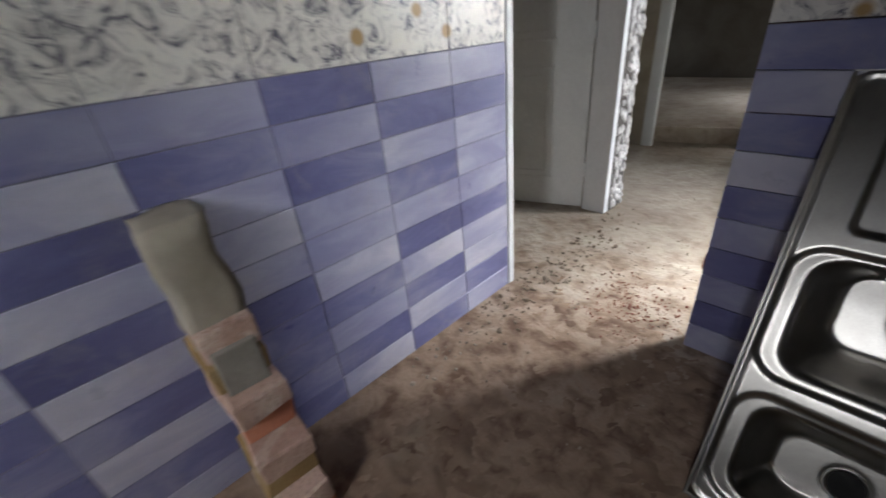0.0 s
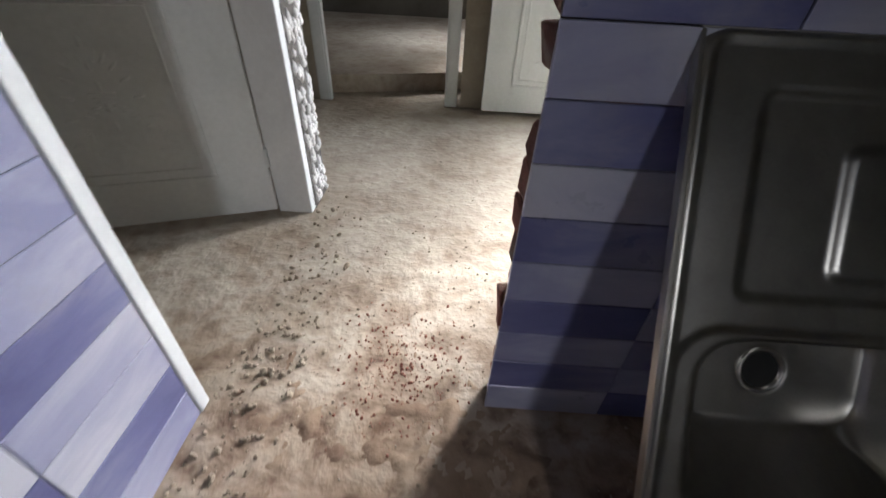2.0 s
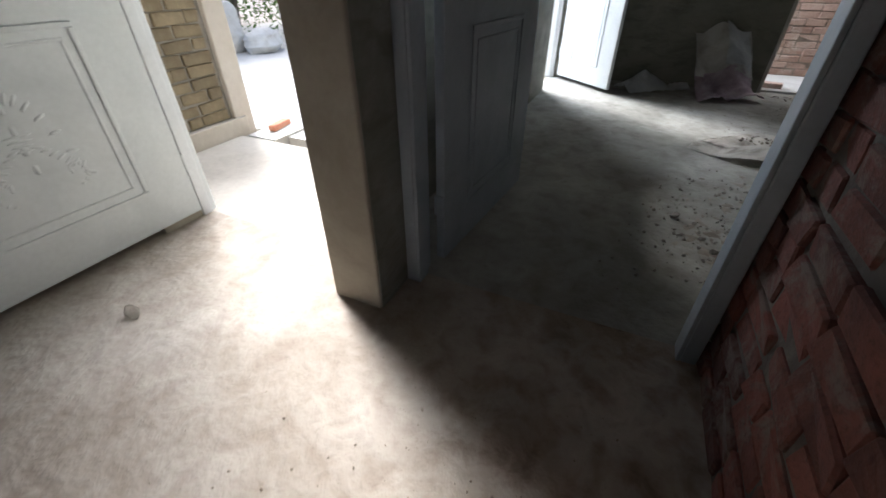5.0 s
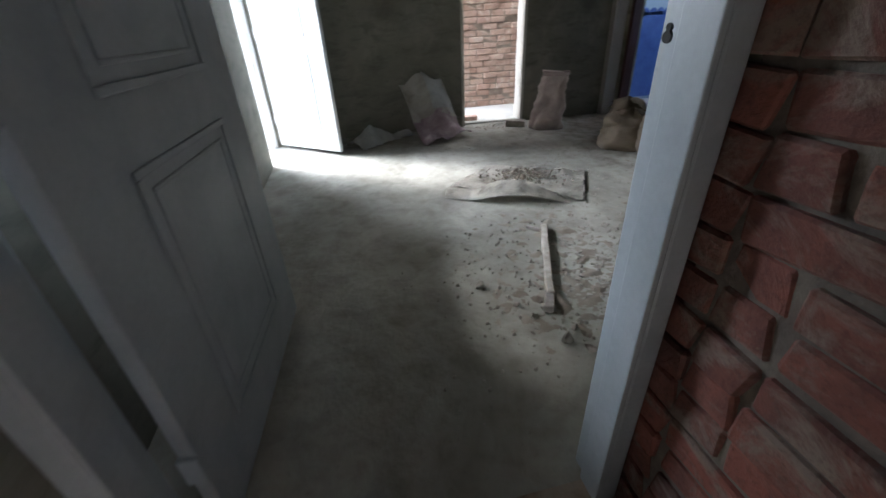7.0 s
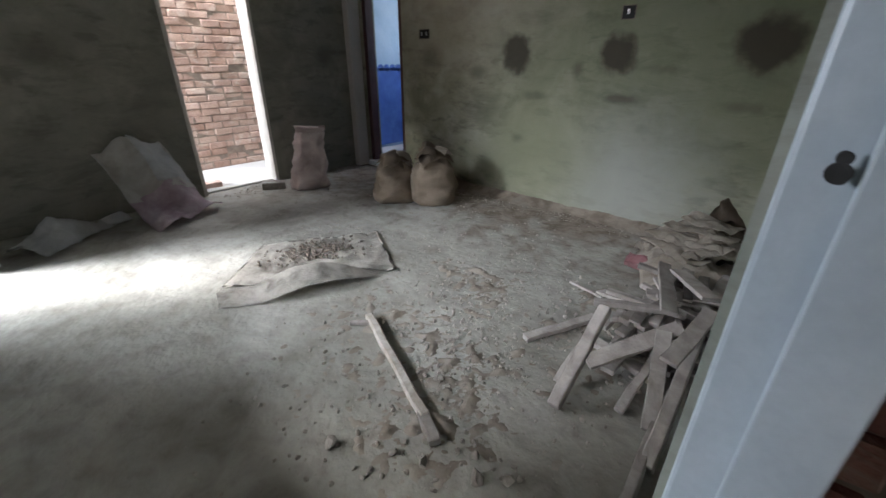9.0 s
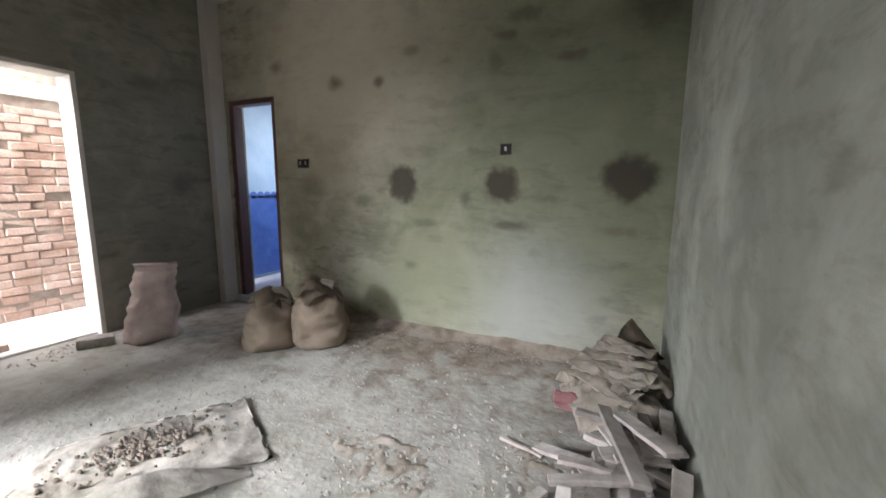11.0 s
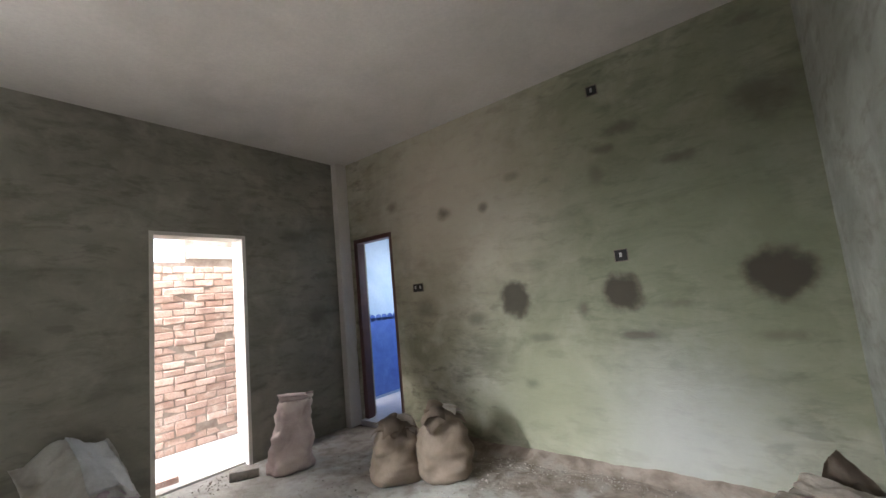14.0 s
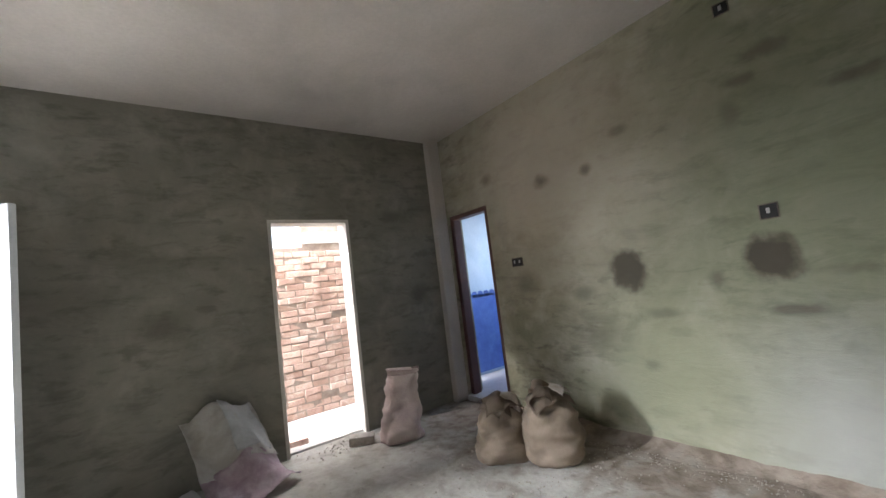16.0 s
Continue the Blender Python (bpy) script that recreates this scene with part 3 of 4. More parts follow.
door_frame("side_door_frame", "white painted steel frame of the side door", pose(-0.76, 3.06, 0, 0, 0, 180), 1.22, 2.15, M["white_paint"], 0.165, 0.15)
door_leaf("side_door", "grey white moulded door leaf standing ajar", yaw_pose(-0.925, 2.90, 0.03, -0.80, -0.28), 1.0)
door_leaf("main_door", "pale moulded main door leaf, opened into the hall", yaw_pose(1.21, 4.475, 0.04, -1, 0), 1.09)
door_frame("main_door_frame", "pale painted frame of the open main door", pose(1.215, 4.52, 0, 0, 0, -90), 1.13, 2.2, M["white_paint"], 0.05, 0.09)
door_frame("room_door_frame", "blue grey painted steel frame with a lock hole", pose(1.20, 3.165, 0, 0, 0, -90) @ Matrix.Translation((0, 0, 0)), 1.125, 2.17, M["frame_paint"], 0.05, 0.132, True)
# white leaf standing in shadow; that shade is put into its blue grey
door_leaf("room_door", "white moulded door leaf, its shade painted in as blue grey, opened into the room", yaw_pose(1.37, 3.085, 0.03, 0.94, -0.075), 0.96, material=M["frame_paint"], plain=True)
door_leaf("yard_door", "pale moulded yard door leaf standing half open", yaw_pose(5.50, 3.40, 0.04, -0.57, -0.65), 0.87)
door_frame("yard_door_frame", "white painted frame of the yard door", pose(5.55, 3.56, 0, 0, 0, 180), 0.77, 2.15, M["white_paint"], 0.045, 0.1)
door_frame("side_room_frame", "pale painted frame of the dark side room", pose(-1.22, 4.615, 0, 0, 0, 0), 1.14, 2.15, M["leaf_paint"], 0.085, 0.09)
door_frame("bathroom_door_frame", "dark red painted steel frame of the bathroom", pose(5.53, -0.80, 0, 0, 0, 180), 0.67, 2.15, M["dark_frame"], 0.05, 0.12)

# ---- kitchen ----
wall_w = bpy.data.objects["wall_kitchen_west"]
part("corner_trim", boxes_bm([(XA - 0.012, XA + 0.006, 1.846, 1.888, 0.0, ZC)], 0.005), M["white_paint"], wall_w, "white corner trim")
wall_k = structure("wall_kitchen_north", [(0.085, 1.20, 1.937, 2.02, 0, ZC)], M["dark_mortar"], "bare brick wall between kitchen and hall")


def tile_mesh(w, h, material):
    bm = boxes_bm([(-0.006, 0.006, -w / 2, w / 2, -h / 2, h / 2)])
    bmesh.ops.bevel(bm, geom=list(bm.edges), offset=0.0015, segments=1, affect="EDGES")
    return mesh_of("tile", bm, material)


ROW, TILE = 0.115, 0.3425
pair = (M["tile"], M["pale_tile"])
tiles_full = [tile_mesh(TILE - 0.003, ROW - 0.003, m) for m in pair]
tiles_end = [tile_mesh(0.313, ROW - 0.003, m) for m in pair]
border_mesh = mesh_of("border_tile", boxes_bm([(-0.006, 0.006, -0.17, 0.17, -0.148, 0.148)], 0.002), M["border"])
part("grout", boxes_bm([(XA - 0.012, XA - 0.0035, -1.79, 1.846, 0, 1.45)]), M["grout"], wall_w, "grey blue grout")
for c in range(10):
    cy = 1.53 - TILE * (c + 0.5)
    for r in range(10):
        odd = rng.random() < 0.08
        lay("tile", tiles_full[(r + c + odd) % 2], wall_w, pose(XA - 0.006, cy, ROW * (r + 0.5)))
    lay("border_tile", border_mesh, wall_w, pose(XA - 0.006, cy, 1.30))
for r in range(10):
    lay("tile", tiles_end[0 if r in (1, 4, 8) else 1], wall_w, pose(XA - 0.006, 1.688, ROW * (r + 0.5)))
lay("border_tile", mesh_of("border_tile", boxes_bm([(-0.006, 0.006, -0.155, 0.155, -0.148, 0.148)], 0.002), M["border"]), wall_w, pose(XA - 0.006, 1.688, 1.30))
for c in range(4):
    w = TILE if c < 3 else 0.1
    cx = 0.065 + TILE * c + w / 2
    for r in range(10):
        lay("tile", tiles_full[(r + c + 1) % 2], wall_k, pose(cx, YK + 0.006, ROW * (r + 0.5), 0, 0, 90) @ Matrix.Diagonal((1, w / TILE, 1, 1)))
    lay("border_tile", border_mesh, wall_k, pose(cx, YK + 0.006, 1.30, 0, 0, 90) @ Matrix.Diagonal((1, w / TILE, 1, 1)))

# the stub of a brick wall that the worktop is to rest on
stub = thing("brick_stub", "broken brick stub wall with cement plaster on its top", "brick wall", pose(XA, 0.535, 0))
stub_mats = [M["orange_brick"], M["pink_brick"], M["ochre_brick"], M["pink_brick"]]
part("mortar_core", boxes_bm([(0.0, 0.22, -0.05, 0.05, 0, 0.62), (0.0, 0.075, -0.05, 0.05, 0.6, 0.9)], 0.006), M["mortar"], stub)
for k in range(8):
    z = 0.04 + 0.083 * k
    reach = 0.33 - 0.016 * k + rng.uniform(-0.03, 0.03)
    me = brick_mesh("brick", 0.21, 0.135, 0.076, stub_mats[k % 4], k * 3.1, 0.012)
    lay("brick", me, stub, pose(reach - 0.105, rng.uniform(-0.006, 0.006), z, rng.uniform(-2, 2), rng.uniform(-2, 2), rng.uniform(-4, 4)))
bm = bmesh.new()
bmesh.ops.create_cube(bm, size=1, matrix=Matrix.Translation((0.075, 0, 0.775)) @ Matrix.Diagonal((0.17, 0.135, 0.29, 1)))
bmesh.ops.subdivide_edges(bm, edges=list(bm.edges), cuts=5, use_grid_fill=True)
wobble(bm, 0.02, 9.0, 4.0)
part("cement_cap", bm, M["plaster"], stub, "rough grey cement plaster", True)


# each bowl: middle and half length of its mouth, then of its floor
BOWLS = ((0.578, 0.16, 0.632, 0.10), (0.20, 0.135, 0.185, 0.075))


def sink_height(x, y):
    """Depth of the pressed steel below the rim."""
    def rr(cx, cy, hx, hy, r):
        qx, qy = abs(x - cx) - hx + r, abs(y - cy) - hy + r
        return math.hypot(max(qx, 0), max(qy, 0)) + min(max(qx, qy), 0) - r

    def step(d, w):
        t = min(max(0.5 - d / w, 0), 1)
        return t * t * (3 - 2 * t)
    z = -0.012 * (1 - step(rr(0.30, 0.605, 0.294, 0.599, 0.035), 0.02))
    z -= 0.006 * step(rr(0.30, 0.605, 0.28, 0.586, 0.03), 0.014)
    # drainer with a raised inner panel
    z -= 0.008 * step(rr(0.345, 0.965, 0.235, 0.155, 0.02), 0.014)
    z += 0.008 * step(rr(0.385, 0.945, 0.135, 0.10, 0.018), 0.014)
    for cy, hy, fy, fh in BOWLS:
        z -= 0.009 * step(rr(0.295, cy, 0.268, hy + 0.018, 0.075), 0.014)
        outer, inner = rr(0.305, cy, 0.24, hy, 0.068), rr(0.325, fy, 0.168, fh, 0.05)
        if outer < 0:
            t = -outer / (-outer + max(inner, 0.0))
            z -= 0.155 * t * t * (3 - 2 * t) + 0.006 * step(math.hypot(x - 0.30, y - fy) - 0.045, 0.02)
    return z


def make_sink():
    s = thing("kitchen_sink", "stainless steel double bowl sink leaning upright against the tiles", "sink", pose(0.27, 1.30, 0.008, 58.8, 0, 0))
    bm = bmesh.new()
    nx, ny = 94, 190
    grid = [[bm.verts.new((0.60 * i / nx, 1.21 * j / ny, sink_height(0.60 * i / nx, 1.21 * j / ny))) for i in range(nx + 1)] for j in range(ny + 1)]
    for j in range(ny):
        for i in range(nx):
            bm.faces.new((grid[j][i], grid[j][i + 1], grid[j + 1][i + 1], grid[j + 1][i]))
    part("steel_top", bm, M["steel"], s, "pressed stainless steel top", True)
    part("rim", boxes_bm([(0, 0.6, 0, 0.008, -0.025, -0.004), (0, 0.6, 1.202, 1.21, -0.025, -0.004), (0, 0.008, 0.008, 1.202, -0.025, -0.004), (0.592, 0.6, 0.008, 1.202, -0.025, -0.004)], 0.002), M["steel"], s)
    for _, _, cy, _ in BOWLS:
        bm = bmesh.new()
        segs = 40
        rings = [(0.050, -0.177), (0.047, -0.168), (0.041, -0.168), (0.037, -0.176)]
        loops = [[bm.verts.new((0.30 + r * math.cos(a), cy + r * math.sin(a), z)) for a in [k / segs * math.tau for k in range(segs)]] for r, z in rings]
        for a, b in zip(loops, loops[1:]):
            for k in range(segs):
                bm.faces.new((a[k], a[(k + 1) % segs], b[(k + 1) % segs], b[k]))
        drain = part("drain_ring", bm, M["steel"], s, "steel drain ring", True)
        bm = bmesh.new()
        bmesh.ops.create_circle(bm, cap_ends=True, segments=32, radius=0.037, matrix=Matrix.Translation((0.30, cy, -0.1725)))
        part("drain_hole", bm, M["black"], drain, "drain hole, its shade a black disc")
    return s


make_sink()

# ---- hall ----
structure("pier", [(0.985, 1.198, 3.167, 3.388, 0, ZC)], M["plaster"], "cream plastered pier between the two doors", 0.008)
wall_hw = bpy.data.objects["wall_hall_west"]
part("joint_face", boxes_bm([(-0.766, -0.758, 2.962, 3.158, 0, ZC)]), M["joint"], wall_hw)
bm = bmesh.new()
for k in range(230):
    z = rng.uniform(0.01, 1.75)
    y = rng.uniform(2.975, 3.15)
    m = Matrix.Translation((-0.757, y, z)) @ pose(0, 0, 0, rng.uniform(-15, 40), 0, 0) @ Matrix.Diagonal((0.012, rng.uniform(0.012, 0.02), rng.uniform(0.02, 0.042), 1))
    bmesh.ops.create_icosphere(bm, subdivisions=1, radius=1, matrix=m)
dabs = part("plaster_dabs", bm, M["dab"], wall_hw, "white rough plaster dabs", True)
dabs["kind"] = "stuff"
bm = bmesh.new()
low = [bm.verts.new((x, y, 0.0)) for x, y in ((-1.35, 4.76), (-0.29, 5.05), (0.85, 5.45), (0.85, 8.15), (-3.15, 8.15), (-3.15, 4.76))]
bm.faces.new(low)
got = bmesh.ops.extrude_face_region(bm, geom=list(bm.faces))
bmesh.ops.translate(bm, verts=[v for v in got["geom"] if isinstance(v, bmesh.types.BMVert)], vec=(0, 0, 0.15))
bmesh.ops.recalc_face_normals(bm, faces=list(bm.faces))
tagged(new("floor_raised", mesh_of("floor_raised", bm, M["hall_floor"])), "raised cement floor of the side room", "floor", kind="structure")

# bathroom seen through its door
structure("wall_bathroom", [(4.6, 4.7, -2.4, YS - 0.2, 0, 2.6), (6.2, 6.3, -2.4, YS - 0.2, 0, 2.6), (4.7, 5.0, -2.5, -2.4, 0, 2.6), (5.7, 6.2, -2.5, -2.4, 0, 2.6), (5.0, 5.7, -2.5, -2.4, 0, 1.4), (5.0, 5.7, -2.5, -2.4, 2.2, 2.6)], M["pale_blue"], "pale blue painted bathroom wall")
structure("floor_bathroom", [(4.6, 6.3, -2.5, YS - 0.2, -0.1, 0.02), (4.86, 5.53, YS - 0.2, YS + 0.04, 0.0, 0.06)], M["marble"], "pale marble bathroom floor and sill")
structure("ceiling_bathroom", [(4.6, 6.3, -2.5, YS - 0.2, 2.6, 2.7)], M["ceiling"], "bathroom ceiling")
dado = structure("bathroom_dado", [(6.19, 6.2, -2.4, YS - 0.2, 0.06, 1.15), (4.7, 6.19, -2.4, -2.39, 0.06, 1.15)], M["blue_paint"], "blue tiled bathroom dado with a scalloped top")
bm = bmesh.new()
for k in range(12):
    bmesh.ops.create_cone(bm, cap_ends=True, segments=16, radius1=0.05, radius2=0.05, depth=0.01, matrix=pose(6.195, -2.3 + 0.115 * k, 1.15, 0, 90, 0))
part("scallops", bm, M["blue_paint"], dado)

# ---- the big room: things ----
def loft(rings, cap=True):
    bm = bmesh.new()
    loops = [[bm.verts.new(p) for p in ring] for ring in rings]
    n = len(loops[0])
    for a, b in zip(loops, loops[1:]):
        for k in range(n):
            bm.faces.new((a[k], a[(k + 1) % n], b[(k + 1) % n], b[k]))
    if cap:
        bm.faces.new(loops[0][::-1])
        bm.faces.new(loops[-1])
    return bm


def sack_bm(height, rx, ry, profile, seed, lumps=0.03, lean=(0, 0), segs=40, levels=26):
    rings = []
    for j in range(levels + 1):
        t = j / levels
        s = np.interp(t, [p for p, _ in profile], [q for _, q in profile])
        ring = []
        for k in range(segs):
            a = k / segs * math.tau
            ca, sa = math.cos(a), math.sin(a)
            e = 0.75
            x = rx * s * math.copysign(abs(ca) ** e, ca) + lean[0] * t
            y = ry * s * math.copysign(abs(sa) ** e, sa) + lean[1] * t
            n = noise.noise(Vector((ca * 1.3 + seed, sa * 1.3, t * 3.0)))
            crease = noise.noise(Vector((ca * 3.0, sa * 3.0 + seed, t * 11.0)))
            d = lumps * n + lumps * 0.45 * crease
            ring.append((x + ca * d, y + sa * d, height * t + (0.01 * crease if 0 < j < levels else 0)))
        rings.append(ring)
    return loft(rings)


def crumple(w, h, nx, ny, amp, seed, curve=None, thick=0.004):
    """A creased sheet with its thickness; curve(u, v) gives its place."""
    bm = bmesh.new()
    top = []
    for j in range(ny + 1):
        row = []
        for i in range(nx + 1):
            u, v = i / nx, j / ny
            p = Vector(curve(u, v)) if curve else Vector((u * w, v * h, 0))
            q = Vector((u * w * 5 + seed, v * h * 5, seed))
            f = 1 - abs(noise.noise(q)) * 2
            g = 1 - abs(noise.noise(q * 2.3 + Vector((3, 1, 7)))) * 2
            p += Vector((noise.noise(q * 0.8), noise.noise(q * 0.9 + Vector((5, 5, 5))), 0)) * amp * 0.5
            e = 1 - abs(noise.noise(q * 5.1 + Vector((9, 4, 2)))) * 2
            p.z += amp * (f * 0.7 + g * 0.4 + e * 0.16)
            row.append(bm.verts.new(p))
        top.append(row)
    for j in range(ny):
        for i in range(nx):
            bm.faces.new((top[j][i], top[j][i + 1], top[j + 1][i + 1], top[j + 1][i]))
    bmesh.ops.solidify(bm, geom=list(bm.faces), thickness=thick)
    return bm


def rest(bm, z=0.0):
    low = min(v.co.z for v in bm.verts)
    bmesh.ops.translate(bm, verts=list(bm.verts), vec=(0, 0, z - low))
    return bm


# standing pinkish sack by the doorway
sk = thing("woven_sack", "pinkish white woven sack standing half full by the doorway", "sack", pose(5.20, 0.34, 0, 0, 0, 60))
part("body", sack_bm(0.58, 0.19, 0.14, [(0, 0.97), (0.05, 1.0), (0.3, 0.96), (0.5, 0.84), (0.62, 0.70), (0.75, 0.74), (1, 0.64)], 2.0, 0.05, (-0.06, 0.0)), M["pink_sack"], sk, "", True)
part("mouth", sack_bm(0.055, 0.145, 0.06, [(0, 0.95), (0.6, 1.0), (1, 1.06)], 5.0, 0.014), M["pink_sack"], sk, "creased open mouth", True).matrix_basis = pose(-0.06, 0, 0.57, 0, -5, 0)
part("ear", rest(crumple(0.07, 0.06, 6, 5, 0.01, 3.0, None, 0.01)), M["pink_sack"], sk, "folded corner", True).matrix_basis = pose(-0.22, 0, 0.58, 60, 0, 0)

# two jute sacks
for (x, y, h, rx, ry, turn, seed) in ((4.17, 0.03, 0.38, 0.205, 0.17, 62, 1.0), (3.85, -0.17, 0.44, 0.215, 0.18, 55, 9.0)):
    j = thing("jute_sack", "full brown jute sack with a crumpled open top", "sack", pose(x, y, 0, 0, 0, turn), "two jute sacks")
    part("body", sack_bm(h, rx, ry, [(0, 0.86), (0.07, 1.0), (0.3, 1.03), (0.6, 0.96), (0.82, 0.80), (0.93, 0.62), (1, 0.5)], seed, 0.045), M["jute"], j, "", True)
    for k, (dx, dy, dz, tx, ty, tz, w, d) in enumerate(((0.0, 0.0, -0.035, 4, -6, 10, 0.31, 0.27), (0.05, 0.02, -0.005, -14, 8, 70, 0.25, 0.2), (-0.06, -0.03, 0.0, 12, 14, 140, 0.22, 0.17), (0.02, -0.04, 0.02, -8, -16, 30, 0.17, 0.13))):
        bm = crumple(w, d, 18, 16, 0.026, seed * 3 + k, lambda u, v: (w * (u - 0.5), d * (v - 0.5), -0.28 * (u - 0.5) ** 2 - 0.22 * (v - 0.5) ** 2))
        f = part("fold", rest(bm), M["rag"] if k == 2 else M["jute"], j, "crumpled sacking fold", True)
        f.matrix_basis = pose(dx, dy, h + dz - 0.03, tx, ty, tz + seed * 20)
    ear = part("ear", rest(crumple(0.10, 0.12, 8, 10, 0.012, seed + 4, lambda u, v: (0.13 * (u - 0.5) * (1 - 0.75 * v), 0.03 * (u - 0.5) + 0.03 * v, 0.10 * v), 0.012)), M["jute"], j, "pinched sack corner", True)
    ear.matrix_basis = pose(0.09, 0.02, h - 0.02, 0, 0, 20 + seed * 30)

# flattened paper sack leaning on the wall
def lean_curve(u, v):
    # from the floor in front, up against the wall
    front = Vector((-0.10, 0.22, 0.0)).lerp(Vector((0.16, -0.36, 0.04)), u)
    back = Vector((0.47, 0.40, 0.55)).lerp(Vector((0.52, -0.10, 0.54 + 0.05 * math.sin(u * 3.0))), u)
    p = front.lerp(back, v)
    sag = 0.10 * math.sin(math.pi * v) + 0.05 * math.sin(math.pi * v * 2)
    bulge = 0.055 * math.sin(math.pi * u) + 0.03 * math.sin(u * 9 + v * 4)
    return (p.x + sag * 0.3 - bulge * 0.5, p.y, max(0.0, p.z - sag * 0.8 + bulge))


pb = thing("paper_sack", "crumpled empty paper sack with faded mauve print leaning on the wall", "sack", pose(5.03, 1.63, 0))
part("white_patch", crumple(0.3, 0.42, 26, 26, 0.03, 5.0, lambda u, v: (lambda p: (p[0] - 0.03, p[1], p[2] + 0.02))(lean_curve(0.48 + 0.46 * u, 0.5 + 0.48 * v))), M["plastic"], pb, "crumpled white inner paper", True)
part("upper_sheet", crumple(0.62, 0.8, 40, 30, 0.034, 3.0, lambda u, v: lean_curve(u, 0.42 + 0.58 * v)), M["paper"], pb, "", True)
part("printed_flap", rest(crumple(0.62, 0.5, 40, 26, 0.032, 8.0, lambda u, v: (lambda p: (p[0] - 0.02, p[1], p[2] + 0.015))(lean_curve(u, v * 0.52)))), M["mauve"], pb, "faded mauve printed flap", True)

ps = thing("plastic_sack", "dusty white plastic sack lying on the floor", "sack", pose(5.27, 2.36, 0, 0, 0, -58))
part("body", rest(crumple(0.62, 0.3, 36, 24, 0.035, 14.0, lambda u, v: (0.60 * (u - 0.5), 0.36 * (v - 0.5) * (1 - 0.45 * u), 0.20 * math.sin(math.pi * v) * max(0.0, 1 - abs(u - 0.4) * 1.7)))), M["plastic"], ps, "", True)
part("twisted_end", rest(crumple(0.2, 0.12, 12, 10, 0.025, 21.0, lambda u, v: (0.27 + 0.2 * u, 0.14 * (v - 0.5) * (0.5 + u), 0.06 * math.sin(math.pi * v)))), M["plastic"], ps, "", True)

# muddy sheet lying on the floor
sh = thing("muddy_sheet", "mud caked torn sheet lying on the cement floor", "sheet", pose(0, 0, 0))


def sheet_curve(u, v):
    a, b, c, d = Vector((3.66, 1.90)), Vector((3.06, 1.06)), Vector((4.08, 1.44)), Vector((3.65, 0.72))
    p = (a * (1 - u) + b * u) * (1 - v) + (c * (1 - u) + d * u) * v
    ragged = 0.03 * noise.noise(Vector((u * 7, 3, 0))) * (1 - v) ** 3
    lift = 0.07 * max(0.0, 1 - v * 5.0) ** 1.5 * math.sin(math.pi * min(1.0, max(0.0, 1.6 * u - 0.45)))
    return (p.x + ragged, p.y + ragged, 0.012 + lift)


def flap_curve(u, v):
    a, b, c = Vector((3.68, 1.93)), Vector((3.12, 1.14)), Vector((3.50, 1.99))
    p = a.lerp(b, u) + (c - a) * v * (1.25 - 0.95 * u ** 2)
    return (p.x, p.y, 0.006 + 0.115 * (1 - 0.45 * v) * math.sin(math.pi * min(1.0, max(0.0, 1.35 * u - 0.3))))


part("sheet", rest(crumple(0.98, 0.52, 60, 34, 0.014, 31.0, sheet_curve, 0.005), 0.002), M["cardboard"], sh, "", True)
part("torn_flap", rest(crumple(0.9, 0.22, 46, 12, 0.008, 37.0, flap_curve, 0.004), 0.002), M["cardboard"], sh, "torn flap", True)
clods = bmesh.new()
for k in range(300):
    u, v = min(0.9, max(0.1, rng.gauss(0.5, 0.18))), min(0.95, max(0.3, rng.gauss(0.62, 0.14)))
    p = Vector(sheet_curve(u, v))
    r = rng.uniform(0.003, 0.013)
    bmesh.ops.create_icosphere(clods, subdivisions=1, radius=1, matrix=Matrix.Translation((p.x, p.y, 0.02 + r * 0.3)) @ Matrix.Diagonal((r * 1.4, r, r * 0.8, 1)))
wobble(clods, 0.004, 60.0)
cl = part("soil", clods, M["soil"], sh, "dark loose soil")
cl["kind"] = "stuff"


# the plaster-splashed stick
def beam_bm(length, w, h, seed, wob=0.008):
    bm = bmesh.new()
    bmesh.ops.create_cube(bm, size=1, matrix=Matrix.Diagonal((length, w, h, 1)))
    bmesh.ops.subdivide_edges(bm, edges=[e for e in bm.edges if abs((e.verts[0].co - e.verts[1].co).x) > length * 0.5], cuts=5)
    bmesh.ops.bevel(bm, geom=list(bm.edges), offset=min(w, h) * 0.12, segments=1, affect="EDGES")
    wobble(bm, wob, 9.0, seed)
    return bm


st = thing("wooden_stick", "wooden stick splashed with white plaster on the floor", "stick", yaw_pose(2.44, 1.655, 0.0, 0.66, -0.28))
part("shaft", rest(beam_bm(0.74, 0.038, 0.034, 2.0, 0.008)), M["stick"], st)
part("cross_peg", rest(beam_bm(0.12, 0.02, 0.02, 5.0, 0.004)), M["wood"], st, "short peg").matrix_basis = pose(0.33, 0.05, 0.002, 0, 0, 70)
part("splintered_end", rest(beam_bm(0.16, 0.05, 0.03, 9.0, 0.02)), M["wood"], st, "splintered end").matrix_basis = pose(-0.42, 0.0, 0.0, 0, 0, -14)

